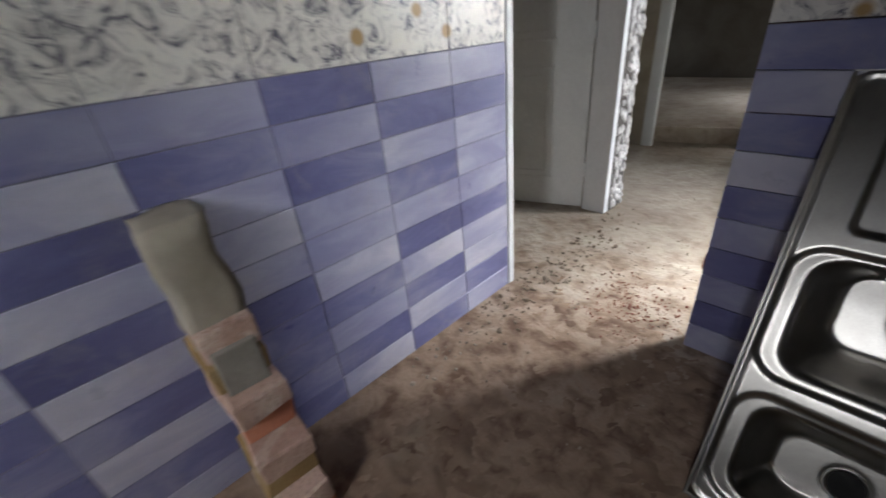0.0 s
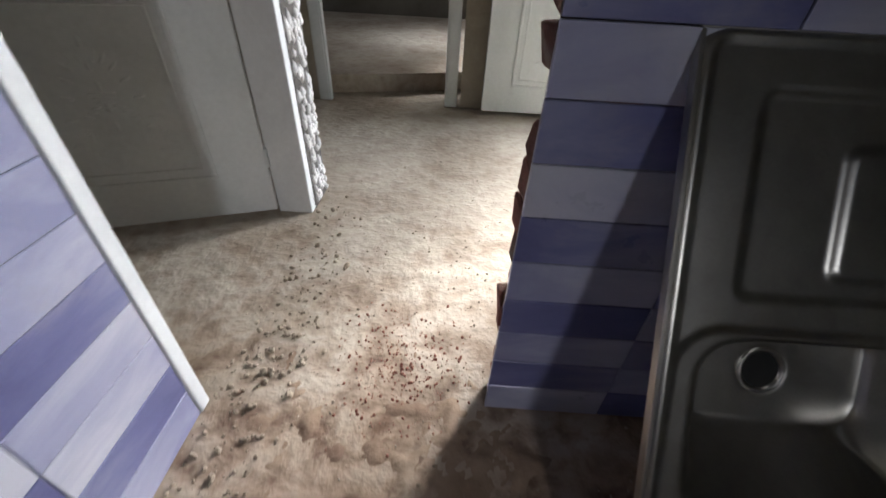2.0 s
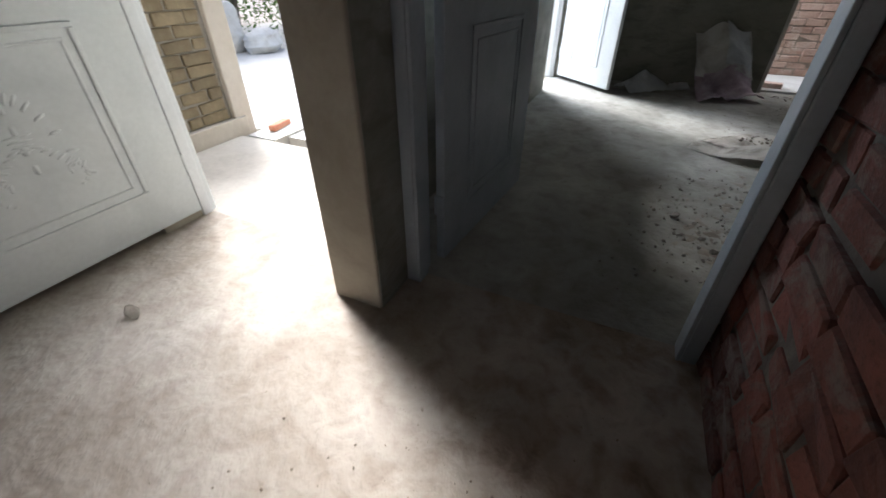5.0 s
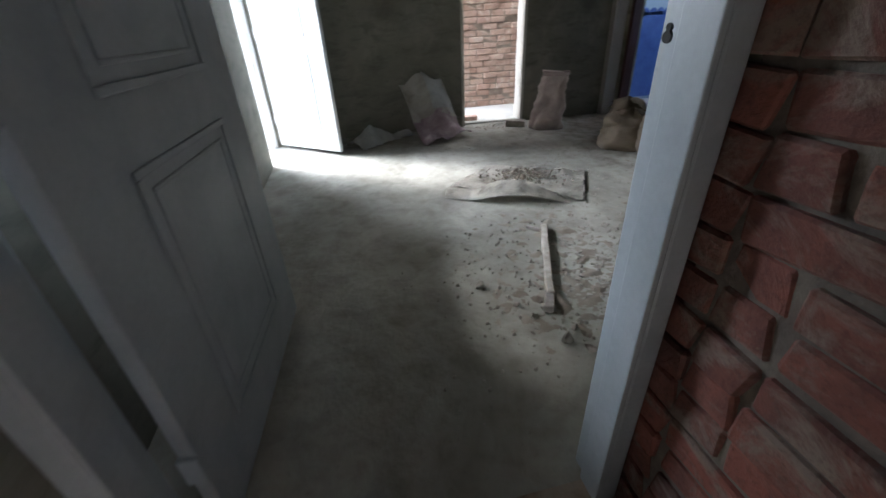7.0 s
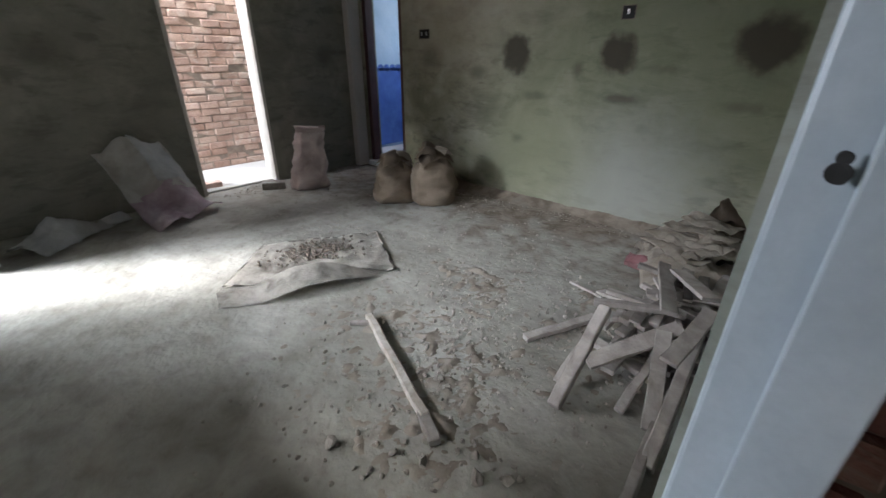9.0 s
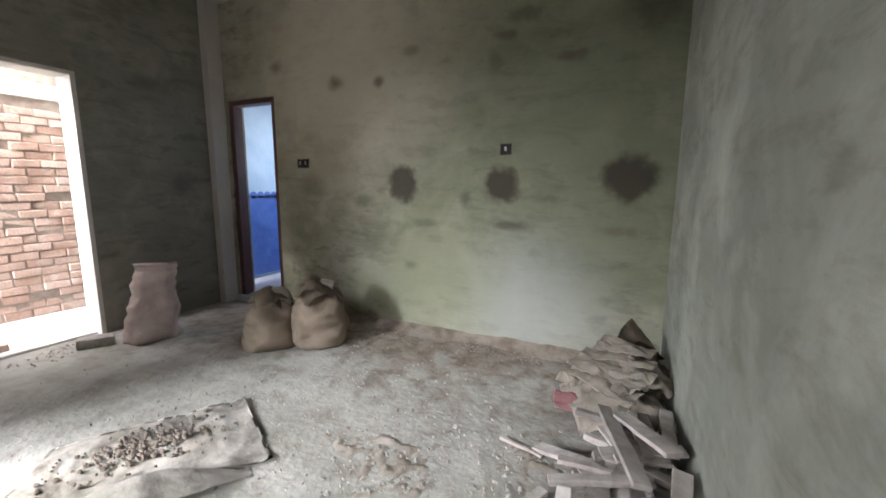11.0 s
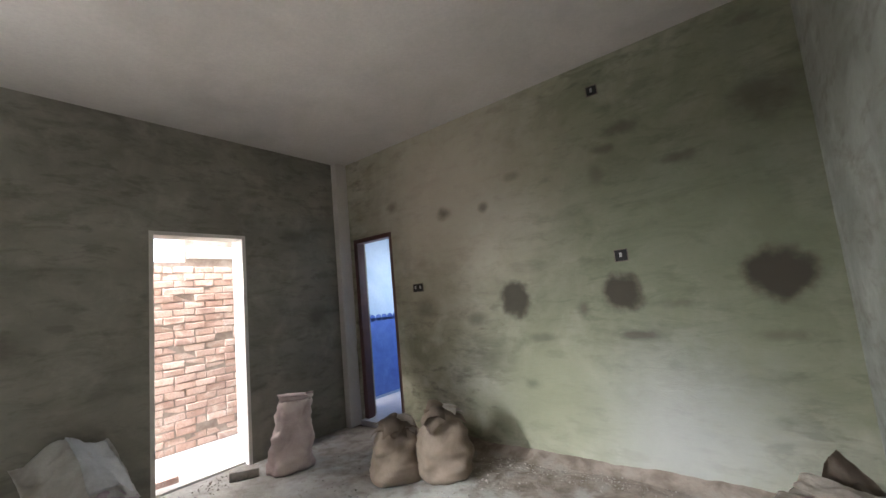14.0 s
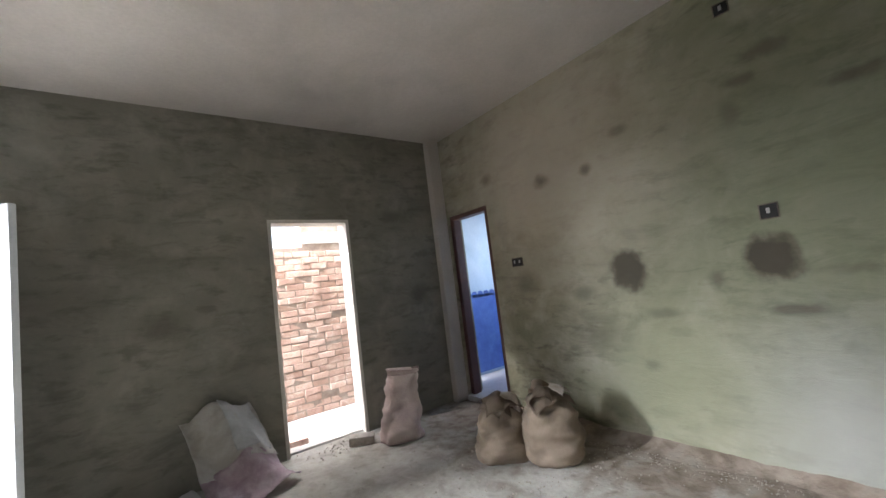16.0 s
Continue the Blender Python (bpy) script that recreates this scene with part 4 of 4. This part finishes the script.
# heap of scrap wood
# ends (x, y, z) of the larger pieces, then width and thickness
LONG = (((2.06, 1.13, 0.02), (1.87, 0.75, 0.03), 0.065, 0.035), ((1.75, 1.43, 0.03), (1.76, 0.97, 0.25), 0.07, 0.05),
        ((1.81, 1.30, 0.03), (1.78, 0.97, 0.20), 0.03, 0.02), ((1.83, 0.95, 0.24), (1.50, 0.88, 0.29), 0.055, 0.03),
        ((1.67, 0.45, 0.29), (1.53, 0.95, 0.31), 0.085, 0.025), ((1.60, 0.50, 0.30), (1.42, 0.74, 0.32), 0.11, 0.022),
        ((1.72, 1.23, 0.13), (1.47, 0.94, 0.26), 0.10, 0.022), ((1.56, 1.28, 0.02), (1.52, 1.02, 0.16), 0.05, 0.04),
        ((1.44, 1.32, 0.04), (1.52, 1.00, 0.26), 0.08, 0.03), ((1.40, 1.48, 0.03), (1.41, 0.93, 0.22), 0.065, 0.05),
        ((1.41, 1.66, 0.02), (1.43, 1.15, 0.06), 0.05, 0.05), ((2.14, 0.45, 0.01), (1.92, 0.52, 0.02), 0.03, 0.015),
        ((1.95, 0.46, 0.02), (1.66, 0.65, 0.13), 0.085, 0.028), ((1.46, 1.18, 0.24), (1.40, 0.80, 0.30), 0.09, 0.025),
        ((1.63, 0.82, 0.20), (1.60, 0.42, 0.26), 0.065, 0.03), ((1.42, 0.60, 0.24), (1.40, 0.25, 0.22), 0.08, 0.05),
        ((1.78, 0.80, 0.10), (1.50, 0.70, 0.14), 0.08, 0.035), ((1.75, 0.62, 0.05), (1.60, 1.02, 0.08), 0.09, 0.04),
        ((1.84, 0.92, 0.02), (1.50, 1.06, 0.05), 0.07, 0.04), ((1.70, 1.10, 0.06), (1.64, 0.72, 0.16), 0.05, 0.03))
pieces = []
for p, q, w, h in LONG:
    pieces.append((Vector(p), Vector(q), w * 0.72, h * 0.8))
for k in range(58):
    z = 0.02 + 0.25 * (k / 58)
    spread = 1 - z * 1.6
    c = Vector((max(1.43, 1.57 + rng.gauss(0, 0.10) * spread), 0.68 + rng.uniform(-0.45, 0.38) * spread, z))
    a, ln = radians(rng.choice((80, 95, 110, 20, 150)) + rng.uniform(-14, 14)), rng.uniform(0.08, 0.17)
    d = Vector((math.cos(a), math.sin(a), rng.uniform(-0.15, 0.15))) * ln
    d.x = math.copysign(min(abs(d.x), c.x - 1.37), d.x)
    pieces.append((c - d, c + d, rng.uniform(0.025, 0.065), rng.uniform(0.012, 0.028)))
for k, (p, q, w, h) in enumerate(pieces):
    d = q - p
    ob = new("wood_offcut", mesh_of("wood_offcut", rest(beam_bm(d.length, w, h, k * 2.3, 0.006)), M["wood"]))
    c = (p + q) / 2
    pitch = math.degrees(math.asin(d.z / d.length))
    ob.matrix_basis = pose(c.x, c.y, max(0.0, c.z - h / 2), 0, 0, math.degrees(math.atan2(d.y, d.x))) @ pose(0, 0, 0, rng.uniform(-9, 9), -pitch, 0)
    tagged(ob, "dusty grey scrap wood offcut in a heap", "wood", "heap of scrap wood")

# sacking on the heap in the corner
def cloth(name, label, x, y, z, turn, w, h, amp, seed, material, hump, tilt=0):
    bm = crumple(w, h, 30, 26, amp, seed, lambda u, v: (w * (u - 0.5), h * (v - 0.5), hump * math.sin(math.pi * u) * math.sin(math.pi * v)), 0.005)
    ob = new(name, mesh_of(name, rest(bm), material, True))
    ob.matrix_basis = pose(x, y, z, tilt, 0, turn)
    return tagged(ob, label, "cloth", "sacking heap")


cloth("sacking", "crumpled dirty beige sacking lying on scrap wood", 1.62, 0.10, 0.10, 20, 0.5, 0.5, 0.075, 3.0, M["rag"], 0.13)
cloth("sacking", "crumpled dirty beige sacking lying on scrap wood", 1.64, -0.22, 0.02, 75, 0.5, 0.5, 0.09, 13.0, M["rag"], 0.22)
cloth("sacking", "crumpled dirty beige sacking lying on scrap wood", 1.56, -0.06, 0.20, 130, 0.42, 0.40, 0.085, 19.0, M["rag"], 0.10)
cloth("sacking", "crumpled dirty beige sacking lying on scrap wood", 1.70, 0.00, 0.14, 200, 0.36, 0.30, 0.08, 41.0, M["rag"], 0.08, 10)
cloth("sacking", "stiff brown sacking behind the beige heap", 1.48, -0.30, 0.10, 35, 0.34, 0.42, 0.06, 23.0, M["brown_rag"], 0.22, 8)
pk = thing("sacking", "stiff brown sacking peak standing up from the heap", "cloth", pose(1.52, -0.36, 0.22, 0, 0, -15), "sacking heap")
part("peak", rest(crumple(0.3, 0.36, 16, 18, 0.018, 47.0, lambda u, v: (0.30 * (u - 0.5) * (1 - 0.8 * v) + 0.07 * v, 0.16 * (u - 0.5) * (1 - v) + 0.05 * math.sin(u * 6) * v, 0.25 * v * (1 - 0.35 * u)), 0.006)), M["brown_rag"], pk, "", True)
for k, (x, y, z, turn, w, d, tilt) in enumerate(((1.66, 0.02, 0.27, 155, 0.42, 0.20, 6), (1.62, -0.08, 0.31, 170, 0.38, 0.16, -5), (1.70, 0.10, 0.23, 140, 0.40, 0.17, 4), (1.58, -0.16, 0.35, 160, 0.30, 0.14, 8))):
    cloth("sacking", "folded pale beige sacking layered on the heap", x, y, z, turn, w, d, 0.028, 51.0 + k * 7, M["rag"], 0.02, tilt)
cloth("pink_cloth", "faded pink cloth among the sacking", 1.82, 0.16, 0.11, 10, 0.2, 0.22, 0.04, 29.0, M["pink_rag"], 0.06)


# switch boxes let into the plaster
def switch_box(x, z, w, h, cells=1):
    b = thing("switch_box", "empty metal switch box let into the plaster", "switch box", pose(x, YS, z), "switch boxes")
    part("recess_shade", boxes_bm([(-w / 2, w / 2, -0.002, 0.003, -h / 2, h / 2)]), M["black"], b, "open box, its shade a flat black plate")
    part("rim", boxes_bm([(-w / 2 - 0.006, w / 2 + 0.006, 0, 0.006, h / 2, h / 2 + 0.006), (-w / 2 - 0.006, w / 2 + 0.006, 0, 0.006, -h / 2 - 0.006, -h / 2),
                          (-w / 2 - 0.006, -w / 2, 0, 0.006, -h / 2, h / 2), (w / 2, w / 2 + 0.006, 0, 0.006, -h / 2, h / 2)], 0.001), M["soil"], b)
    for k in range(cells):
        part("lug", boxes_bm([(-w / 2 + w * (k + 0.5) / cells - 0.006, -w / 2 + w * (k + 0.5) / cells + 0.012, 0.003, 0.007, -0.012, 0.02)], 0.001), M["metal"], b, "bare metal lug")


switch_box(4.52, 1.49, 0.13, 0.075, 2)
switch_box(2.50, 1.56, 0.085, 0.08)
switch_box(2.545, 2.865, 0.075, 0.07)

# loose bricks at the doorway
lb = new("loose_brick", brick_mesh("loose_brick", 0.23, 0.11, 0.075, M["stone"], 3.0, 0.01))
lb.matrix_basis = pose(5.42, 0.64, 0.036, 0, 0, 60)
tagged(lb, "dusty grey brick lying at the doorway", "brick")
lb = new("loose_brick", brick_mesh("loose_brick", 0.22, 0.11, 0.075, M["pink_brick"], 8.0, 0.004))
lb.matrix_basis = pose(5.90, 1.10, 0.036, 0, 0, 80)
tagged(lb, "pinkish brick lying on the sunny sill", "brick")

# low drift of dust and fallen plaster along the foot of the stained wall
bm = bmesh.new()
rows = []
for i in range(121):
    x = 1.36 + 3.4 * i / 120
    wide = 0.13 + 0.09 * noise.noise(Vector((x * 1.7, 0, 3)))
    tall = 0.055 + 0.03 * noise.noise(Vector((x * 3.1, 2, 0)))
    rows.append([bm.verts.new((x, YS + 0.001 + wide * q, max(0.001, tall * (1 - q) ** 1.4 + 0.008 * noise.noise(Vector((x * 14, q * 4, 1))) * (1 - q)))) for q in (0, 0.15, 0.35, 0.6, 0.8, 1.0)])
for a, b in zip(rows, rows[1:]):
    for k in range(5):
        bm.faces.new((a[k], a[k + 1], b[k + 1], b[k]))
tagged(new("dust_drift", mesh_of("dust_drift", bm, M["room_floor"], True)), "low grey drift of dust and fallen plaster", "dust", kind="stuff")


# rubble
def stones(name, label, count, x0, x1, y0, y1, r0, r1, material, seed, power=2.0):
    r = random.Random(seed)
    verts, faces = [], []
    base = bmesh.new()
    bmesh.ops.create_icosphere(base, subdivisions=1, radius=1)
    bv = [v.co.copy() for v in base.verts]
    bf = [[v.index for v in f.verts] for f in base.faces]
    base.free()
    for k in range(count):
        s = r0 + (r1 - r0) * r.random() ** power
        x, y = r.triangular(x0, x1), r.triangular(y0, y1)
        m = Matrix.Translation((x, y, s * 0.35)) @ Euler((r.random() * 6, r.random() * 6, r.random() * 6)).to_matrix().to_4x4() @ Matrix.Diagonal((s * r.uniform(0.8, 1.4), s, s * r.uniform(0.5, 0.9), 1))
        off = len(verts)
        verts += [m @ (v * r.uniform(0.75, 1.15)) for v in bv]
        faces += [[i + off for i in f] for f in bf]
    me = bpy.data.meshes.new(name)
    me.from_pydata(verts, [], faces)
    me.materials.append(material)
    return tagged(new(name, me), label, "rubble", kind="stuff")


def loose_earth(name, label, x0, x1, y0, y1, step, tall, material, seed):
    """A low uneven spill of trodden earth that thins out into the floor."""
    bm = bmesh.new()
    nx, ny = int((x1 - x0) / step), int((y1 - y0) / step)
    grid = []
    for j in range(ny + 1):
        row = []
        for i in range(nx + 1):
            u, v = i / nx, j / ny
            x, y = x0 + (x1 - x0) * u, y0 + (y1 - y0) * v
            q = Vector((x, y, seed))
            fade = min(1.0, 4 * u, 4 * (1 - u), 4 * v, 4 * (1 - v))
            big = 0.5 + 0.5 * noise.noise(q * 3.1)
            clod = max(0.0, noise.noise(q * 15.0)) ** 1.2 + 0.55 * max(0.0, noise.noise(q * 34.0))
            row.append(bm.verts.new((x, y, tall * (fade * (0.25 * big + 0.95 * clod * big + 0.12 * noise.noise(q * 70)) - 0.22))))
        grid.append(row)
    for j in range(ny):
        for i in range(nx):
            bm.faces.new((grid[j][i], grid[j][i + 1], grid[j + 1][i + 1], grid[j + 1][i]))
    return tagged(new(name, mesh_of(name, bm, material, True)), label, "earth", kind="stuff")


loose_earth("loose_earth", "trodden brown earth and plaster crumbs on the cement floor", 1.40, 3.3, 0.0, 2.45, 0.013, 0.052, M["room_earth"], 2.0)
loose_earth("loose_earth", "brown earth and brick dust on the kitchen floor", -0.75, 0.45, 0.1, 2.35, 0.013, 0.042, M["kitchen_earth"], 6.0)
loose_earth("loose_earth", "crumbly beige earth at the side door", -1.0, 0.2, 2.2, 3.6, 0.016, 0.016, M["hall_floor"], 9.0)
stones("gravel", "fine grey rubble scattered on the room floor", 2000, 1.45, 3.1, 0.2, 2.5, 0.002, 0.013, M["stone"], 1, 3.0)
stones("gravel", "fine grey rubble scattered on the room floor", 900, 2.0, 5.3, -0.7, 1.9, 0.003, 0.010, M["stone"], 2)
stones("gravel", "small crumbs scattered on the hall floor", 900, -0.95, 1.0, 0.9, 3.6, 0.0015, 0.0065, M["crumb"], 3, 3.5)
stones("gravel", "small crumbs along the foot of the tiled wall", 420, -0.80, -0.45, 0.9, 3.2, 0.003, 0.014, M["crumb"], 4, 2.5)
stones("gravel", "red brick chips on the floor by the doorway", 520, -0.45, 0.05, 1.75, 2.35, 0.002, 0.0065, M["red_dust"], 5, 3.0)
stones("gravel", "crumbs along the foot of the stained wall", 500, 1.5, 4.6, -0.80, -0.42, 0.0015, 0.006, M["stone"], 6)
stones("gravel", "crumbs and earth at the doorway sill", 150, 5.3, 5.7, 0.3, 1.3, 0.003, 0.011, M["stone"], 7)
for k, (x, y, s) in enumerate(((2.19, 1.60, 0.028), (2.27, 2.10, 0.032), (1.98, 1.93, 0.03), (2.03, 1.86, 0.024), (1.80, 1.86, 0.04), (1.73, 1.80, 0.036), (1.86, 1.80, 0.028), (2.08, 1.98, 0.025))):
    bm = bmesh.new()
    bmesh.ops.create_icosphere(bm, subdivisions=2, radius=s * 0.55)
    wobble(bm, s * 0.55, 40.0, k * 4.0)
    ob = new("stone", mesh_of("stone", rest(bm), M["stone"]))
    ob.matrix_basis = pose(x, y, -0.004, 0, 0, k * 50)
    tagged(ob, "dusty broken rubble stone on the floor", "stone", "rubble stones")
dl = thing("dry_leaf", "dry brown leaf on the hall floor", "leaf", pose(0.55, 4.04, 0.004, 0, 0, 75))
part("blade", rest(crumple(0.09, 0.06, 10, 8, 0.004, 2.0, lambda u, v: (0.09 * (u - 0.5), 0.05 * (v - 0.5) * math.sin(math.pi * (0.08 + 0.84 * u)), 0.02 * u), 0.001)), M["rag"], dl, "", True)

# ---- outside: alley behind the doorway ----
# beyond y 1.12 the unseen wall is raised to block sun
alley = structure("wall_alley", [(6.72, 6.95, -2.2, 1.9, -0.13, 2.02), (6.72, 6.95, -2.2, 0.62, 2.02, 3.2), (6.72, 6.95, 1.9, 3.4, -0.13, 3.2), (6.72, 6.95, 1.12, 1.9, 2.02, 3.2)], M["pale_mortar"], "daylit brick wall across the alley, raised out of view to block sun")
structure("pavement_alley", [(5.72, 6.72, -0.6, 3.2, -0.2, 0.02)], M["path"], "pale cement alley floor")
# ---- outside: yard behind the main door ----
yard_wall = structure("wall_yard", [(1.25, 2.30, 5.42, 5.62, -0.13, 1.08)], M["mortar"], "mossy brick yard wall")
part("plinth", boxes_bm([(1.25, 2.40, 5.36, 5.42, -0.13, 0.12)], 0.008), M["yard"], yard_wall, "cement plinth")
part("end_pillar", boxes_bm([(2.30, 2.48, 5.38, 5.66, -0.13, 1.02)], 0.01), M["yard"], yard_wall, "cement plastered end pillar")
part("coping", boxes_bm([(1.25, 2.54, 5.36, 5.68, 1.02, 1.12)], 0.012), M["path"], yard_wall, "pale cement coping")
structure("pavement_path", [(2.35, 30, 5.05, 5.35, -0.2, -0.03), (2.5, 30, 3.7, 5.05, -0.2, -0.05), (2.56, 30, 5.35, 12, -0.2, -0.05)], M["path"], "pale concrete yard pavement")
structure("doorstep", [(1.22, 2.3, 3.6, 5.36, -0.2, -0.02)], M["yard"], "earth covered doorstep")
bar = new("loose_brick", brick_mesh("loose_brick", 0.24, 0.07, 0.05, M["orange_brick"], 5.0, 0.004))
bar.matrix_basis = pose(2.62, 5.25, -0.005, 0, 0, 10)
tagged(bar, "reddish brick bat lying on the yard path", "brick")
ws = thing("cement_sack", "white cement sack standing in the yard", "sack", pose(5.4, 9.0, -0.05))
part("body", sack_bm(0.75, 0.3, 0.22, [(0, 0.9), (0.15, 1.05), (0.6, 0.9), (1, 0.6)], 4.0, 0.05), M["paper"], ws, "", True)
ws = thing("cement_sack", "white cement sack lying in the yard", "sack", pose(5.8, 8.6, -0.05, 0, 0, 30))
part("body", sack_bm(0.35, 0.45, 0.28, [(0, 0.85), (0.3, 1.0), (0.8, 0.8), (1, 0.4)], 7.0, 0.05), M["paper"], ws, "", True)


def leafy(name, label, x, y, height, spread, count, seed, trunk=True):
    r = random.Random(seed)
    t = thing(name, label, "tree", pose(x, y, -0.13))
    bm = bmesh.new()
    rings = []
    for j in range(7):
        f = j / 6
        rad = 0.09 * (1 - 0.7 * f)
        rings.append([(0.15 * math.sin(f * 3) + rad * math.cos(a), rad * math.sin(a), height * 0.75 * f) for a in [k / 9 * math.tau for k in range(9)]])
    trunk_ob = part("trunk", loft(rings), M["bark"], t, "", True)
    for k in range(5):
        a = r.random() * math.tau
        z0 = height * r.uniform(0.2, 0.6)
        tip = Vector((math.cos(a) * spread * 0.7, math.sin(a) * spread * 0.7, z0 + height * 0.3))
        base = Vector((0.1, 0, z0))
        side = Vector((-math.sin(a), math.cos(a), 0))
        rings = []
        for j in range(5):
            p = base.lerp(tip, j / 4)
            rad = 0.03 * (1 - 0.8 * j / 4)
            rings.append([p + side * rad * math.cos(b) + Vector((0, 0, 1)) * rad * math.sin(b) for b in [i / 6 * math.tau for i in range(6)]])
        part("limb", loft(rings), M["bark"], trunk_ob, "", True)
    verts, faces = [], []
    clumps = [(Vector((r.gauss(0, spread * 0.45), r.gauss(0, spread * 0.45), height * r.uniform(0.08, 1.0))), spread * r.uniform(0.15, 0.4)) for _ in range(26)]
    for k in range(count):
        c, rad = r.choice(clumps)
        p = c + Vector((r.gauss(0, 1), r.gauss(0, 1), r.gauss(0, 0.8))) * rad * 0.6
        p.z = max(0.02, p.z)
        e = Euler((r.uniform(-1, 1), r.uniform(-1, 1), r.random() * 6.3)).to_matrix()
        ln, wd = r.uniform(0.06, 0.13), r.uniform(0.02, 0.04)
        off = len(verts)
        verts += [p + e @ Vector(q) for q in ((0, 0, 0), (ln * 0.5, wd, 0.012), (ln, 0, -0.01), (ln * 0.5, -wd, 0.012))]
        faces.append([off, off + 1, off + 2, off + 3])
    me = bpy.data.meshes.new("crown")
    me.from_pydata(verts, [], faces)
    me.materials.append(M["leaf"])
    ob = new("crown", me)
    ob.parent = t


for k, (x, y, h, s) in enumerate(((5.0, 11.0, 3.2, 1.3), (7.0, 10.6, 3.0, 1.4), (9.5, 11.0, 3.6, 1.6), (12.0, 10.5, 3.4, 1.6), (14.5, 9.5, 4.0, 1.8), (6.0, 12.5, 4.5, 1.8), (9.0, 13.0, 5.0, 2.0), (3.6, 12.0, 4.0, 1.5))):
    leafy("tree", "leafy green tree at the edge of the yard", x, y, h, s, 2600, 50 + k)

# ---- bricks of the walls ----
def brick_courses(parent, mats, along, face, a0, a1, z0, z1, seed, proud=0.012, pitch=0.086, length=0.235, rough=0.006, out=1, loose=1.0):
    """Running bond on a wall face; along is the axis of the courses."""
    r = random.Random(seed)
    kinds = [brick_mesh("brick", length - r.uniform(0.006, 0.022), 0.07, pitch - r.uniform(0.006, 0.017), m, seed + i * 5.0, rough) for i, m in enumerate(mats * 3)]
    halves = [brick_mesh("brick", length / 2 - 0.008, 0.07, pitch - 0.009, m, seed + 40 + i * 5.0, rough) for i, m in enumerate(mats)]
    n = 0
    rows = int((z1 - z0) / pitch)
    for j in range(rows):
        a = a0
        first = True
        while a < a1 - 0.04:
            half = (first and j % 2 == 1) or r.random() < 0.07
            w = length / 2 if half else length
            if a + w > a1 + 0.03:
                half, w = True, length / 2
            first = False
            z = z0 + pitch * (j + 0.5)
            push = face + out * (proud - 0.035 + r.uniform(-0.009, 0.005) * loose)
            me = r.choice(halves if half else kinds)
            tilt = r.uniform(-1.2, 1.2) * loose
            m = pose(a + w / 2, push, z, 0, tilt, r.uniform(-1, 1)) if along == "x" else pose(push, a + w / 2, z, tilt, 0, 90 + r.uniform(-1, 1))
            lay("brick", me, parent, m)
            a += w
            n += 1
    return n


brick_courses(wall_k, [M["red_brick"], M["red_brick"], M["red_brick"]], "x", 2.02, 0.20, 1.19, 0.0, 1.5, 3, 0.014, rough=0.017)
r = random.Random(5)
for j in range(18):
    me = brick_mesh("brick", 0.135, 0.22, 0.070, M["red_brick"], 70 + j * 3.0, 0.02)
    lay("brick", me, wall_k, pose(0.145 + r.uniform(-0.014, 0.014), 1.985, 0.043 + 0.086 * j, r.uniform(-2, 2), r.uniform(-2, 2), r.uniform(-3, 3)) @ Matrix.Diagonal((1, 0.46, 1, 1)))
brick_courses(alley, [M["pink_brick"], M["pink_brick"], M["pink_brick"]], "y", 6.72, -0.9, 1.75, 0.02, 2.02, 9, 0.014, length=0.205, pitch=0.078, rough=0.012, out=-1, loose=1.8)
part("beam", boxes_bm([(6.70, 6.72, -2.2, 0.60, 2.06, 2.2)], 0.005), M["path"], alley, "pale cement beam")
brick_courses(yard_wall, [M["olive_brick"], M["olive_brick"], M["olive_brick"]], "x", 5.42, 1.45, 2.30, 0.12, 1.02, 21, 0.016, out=-1, rough=0.01)
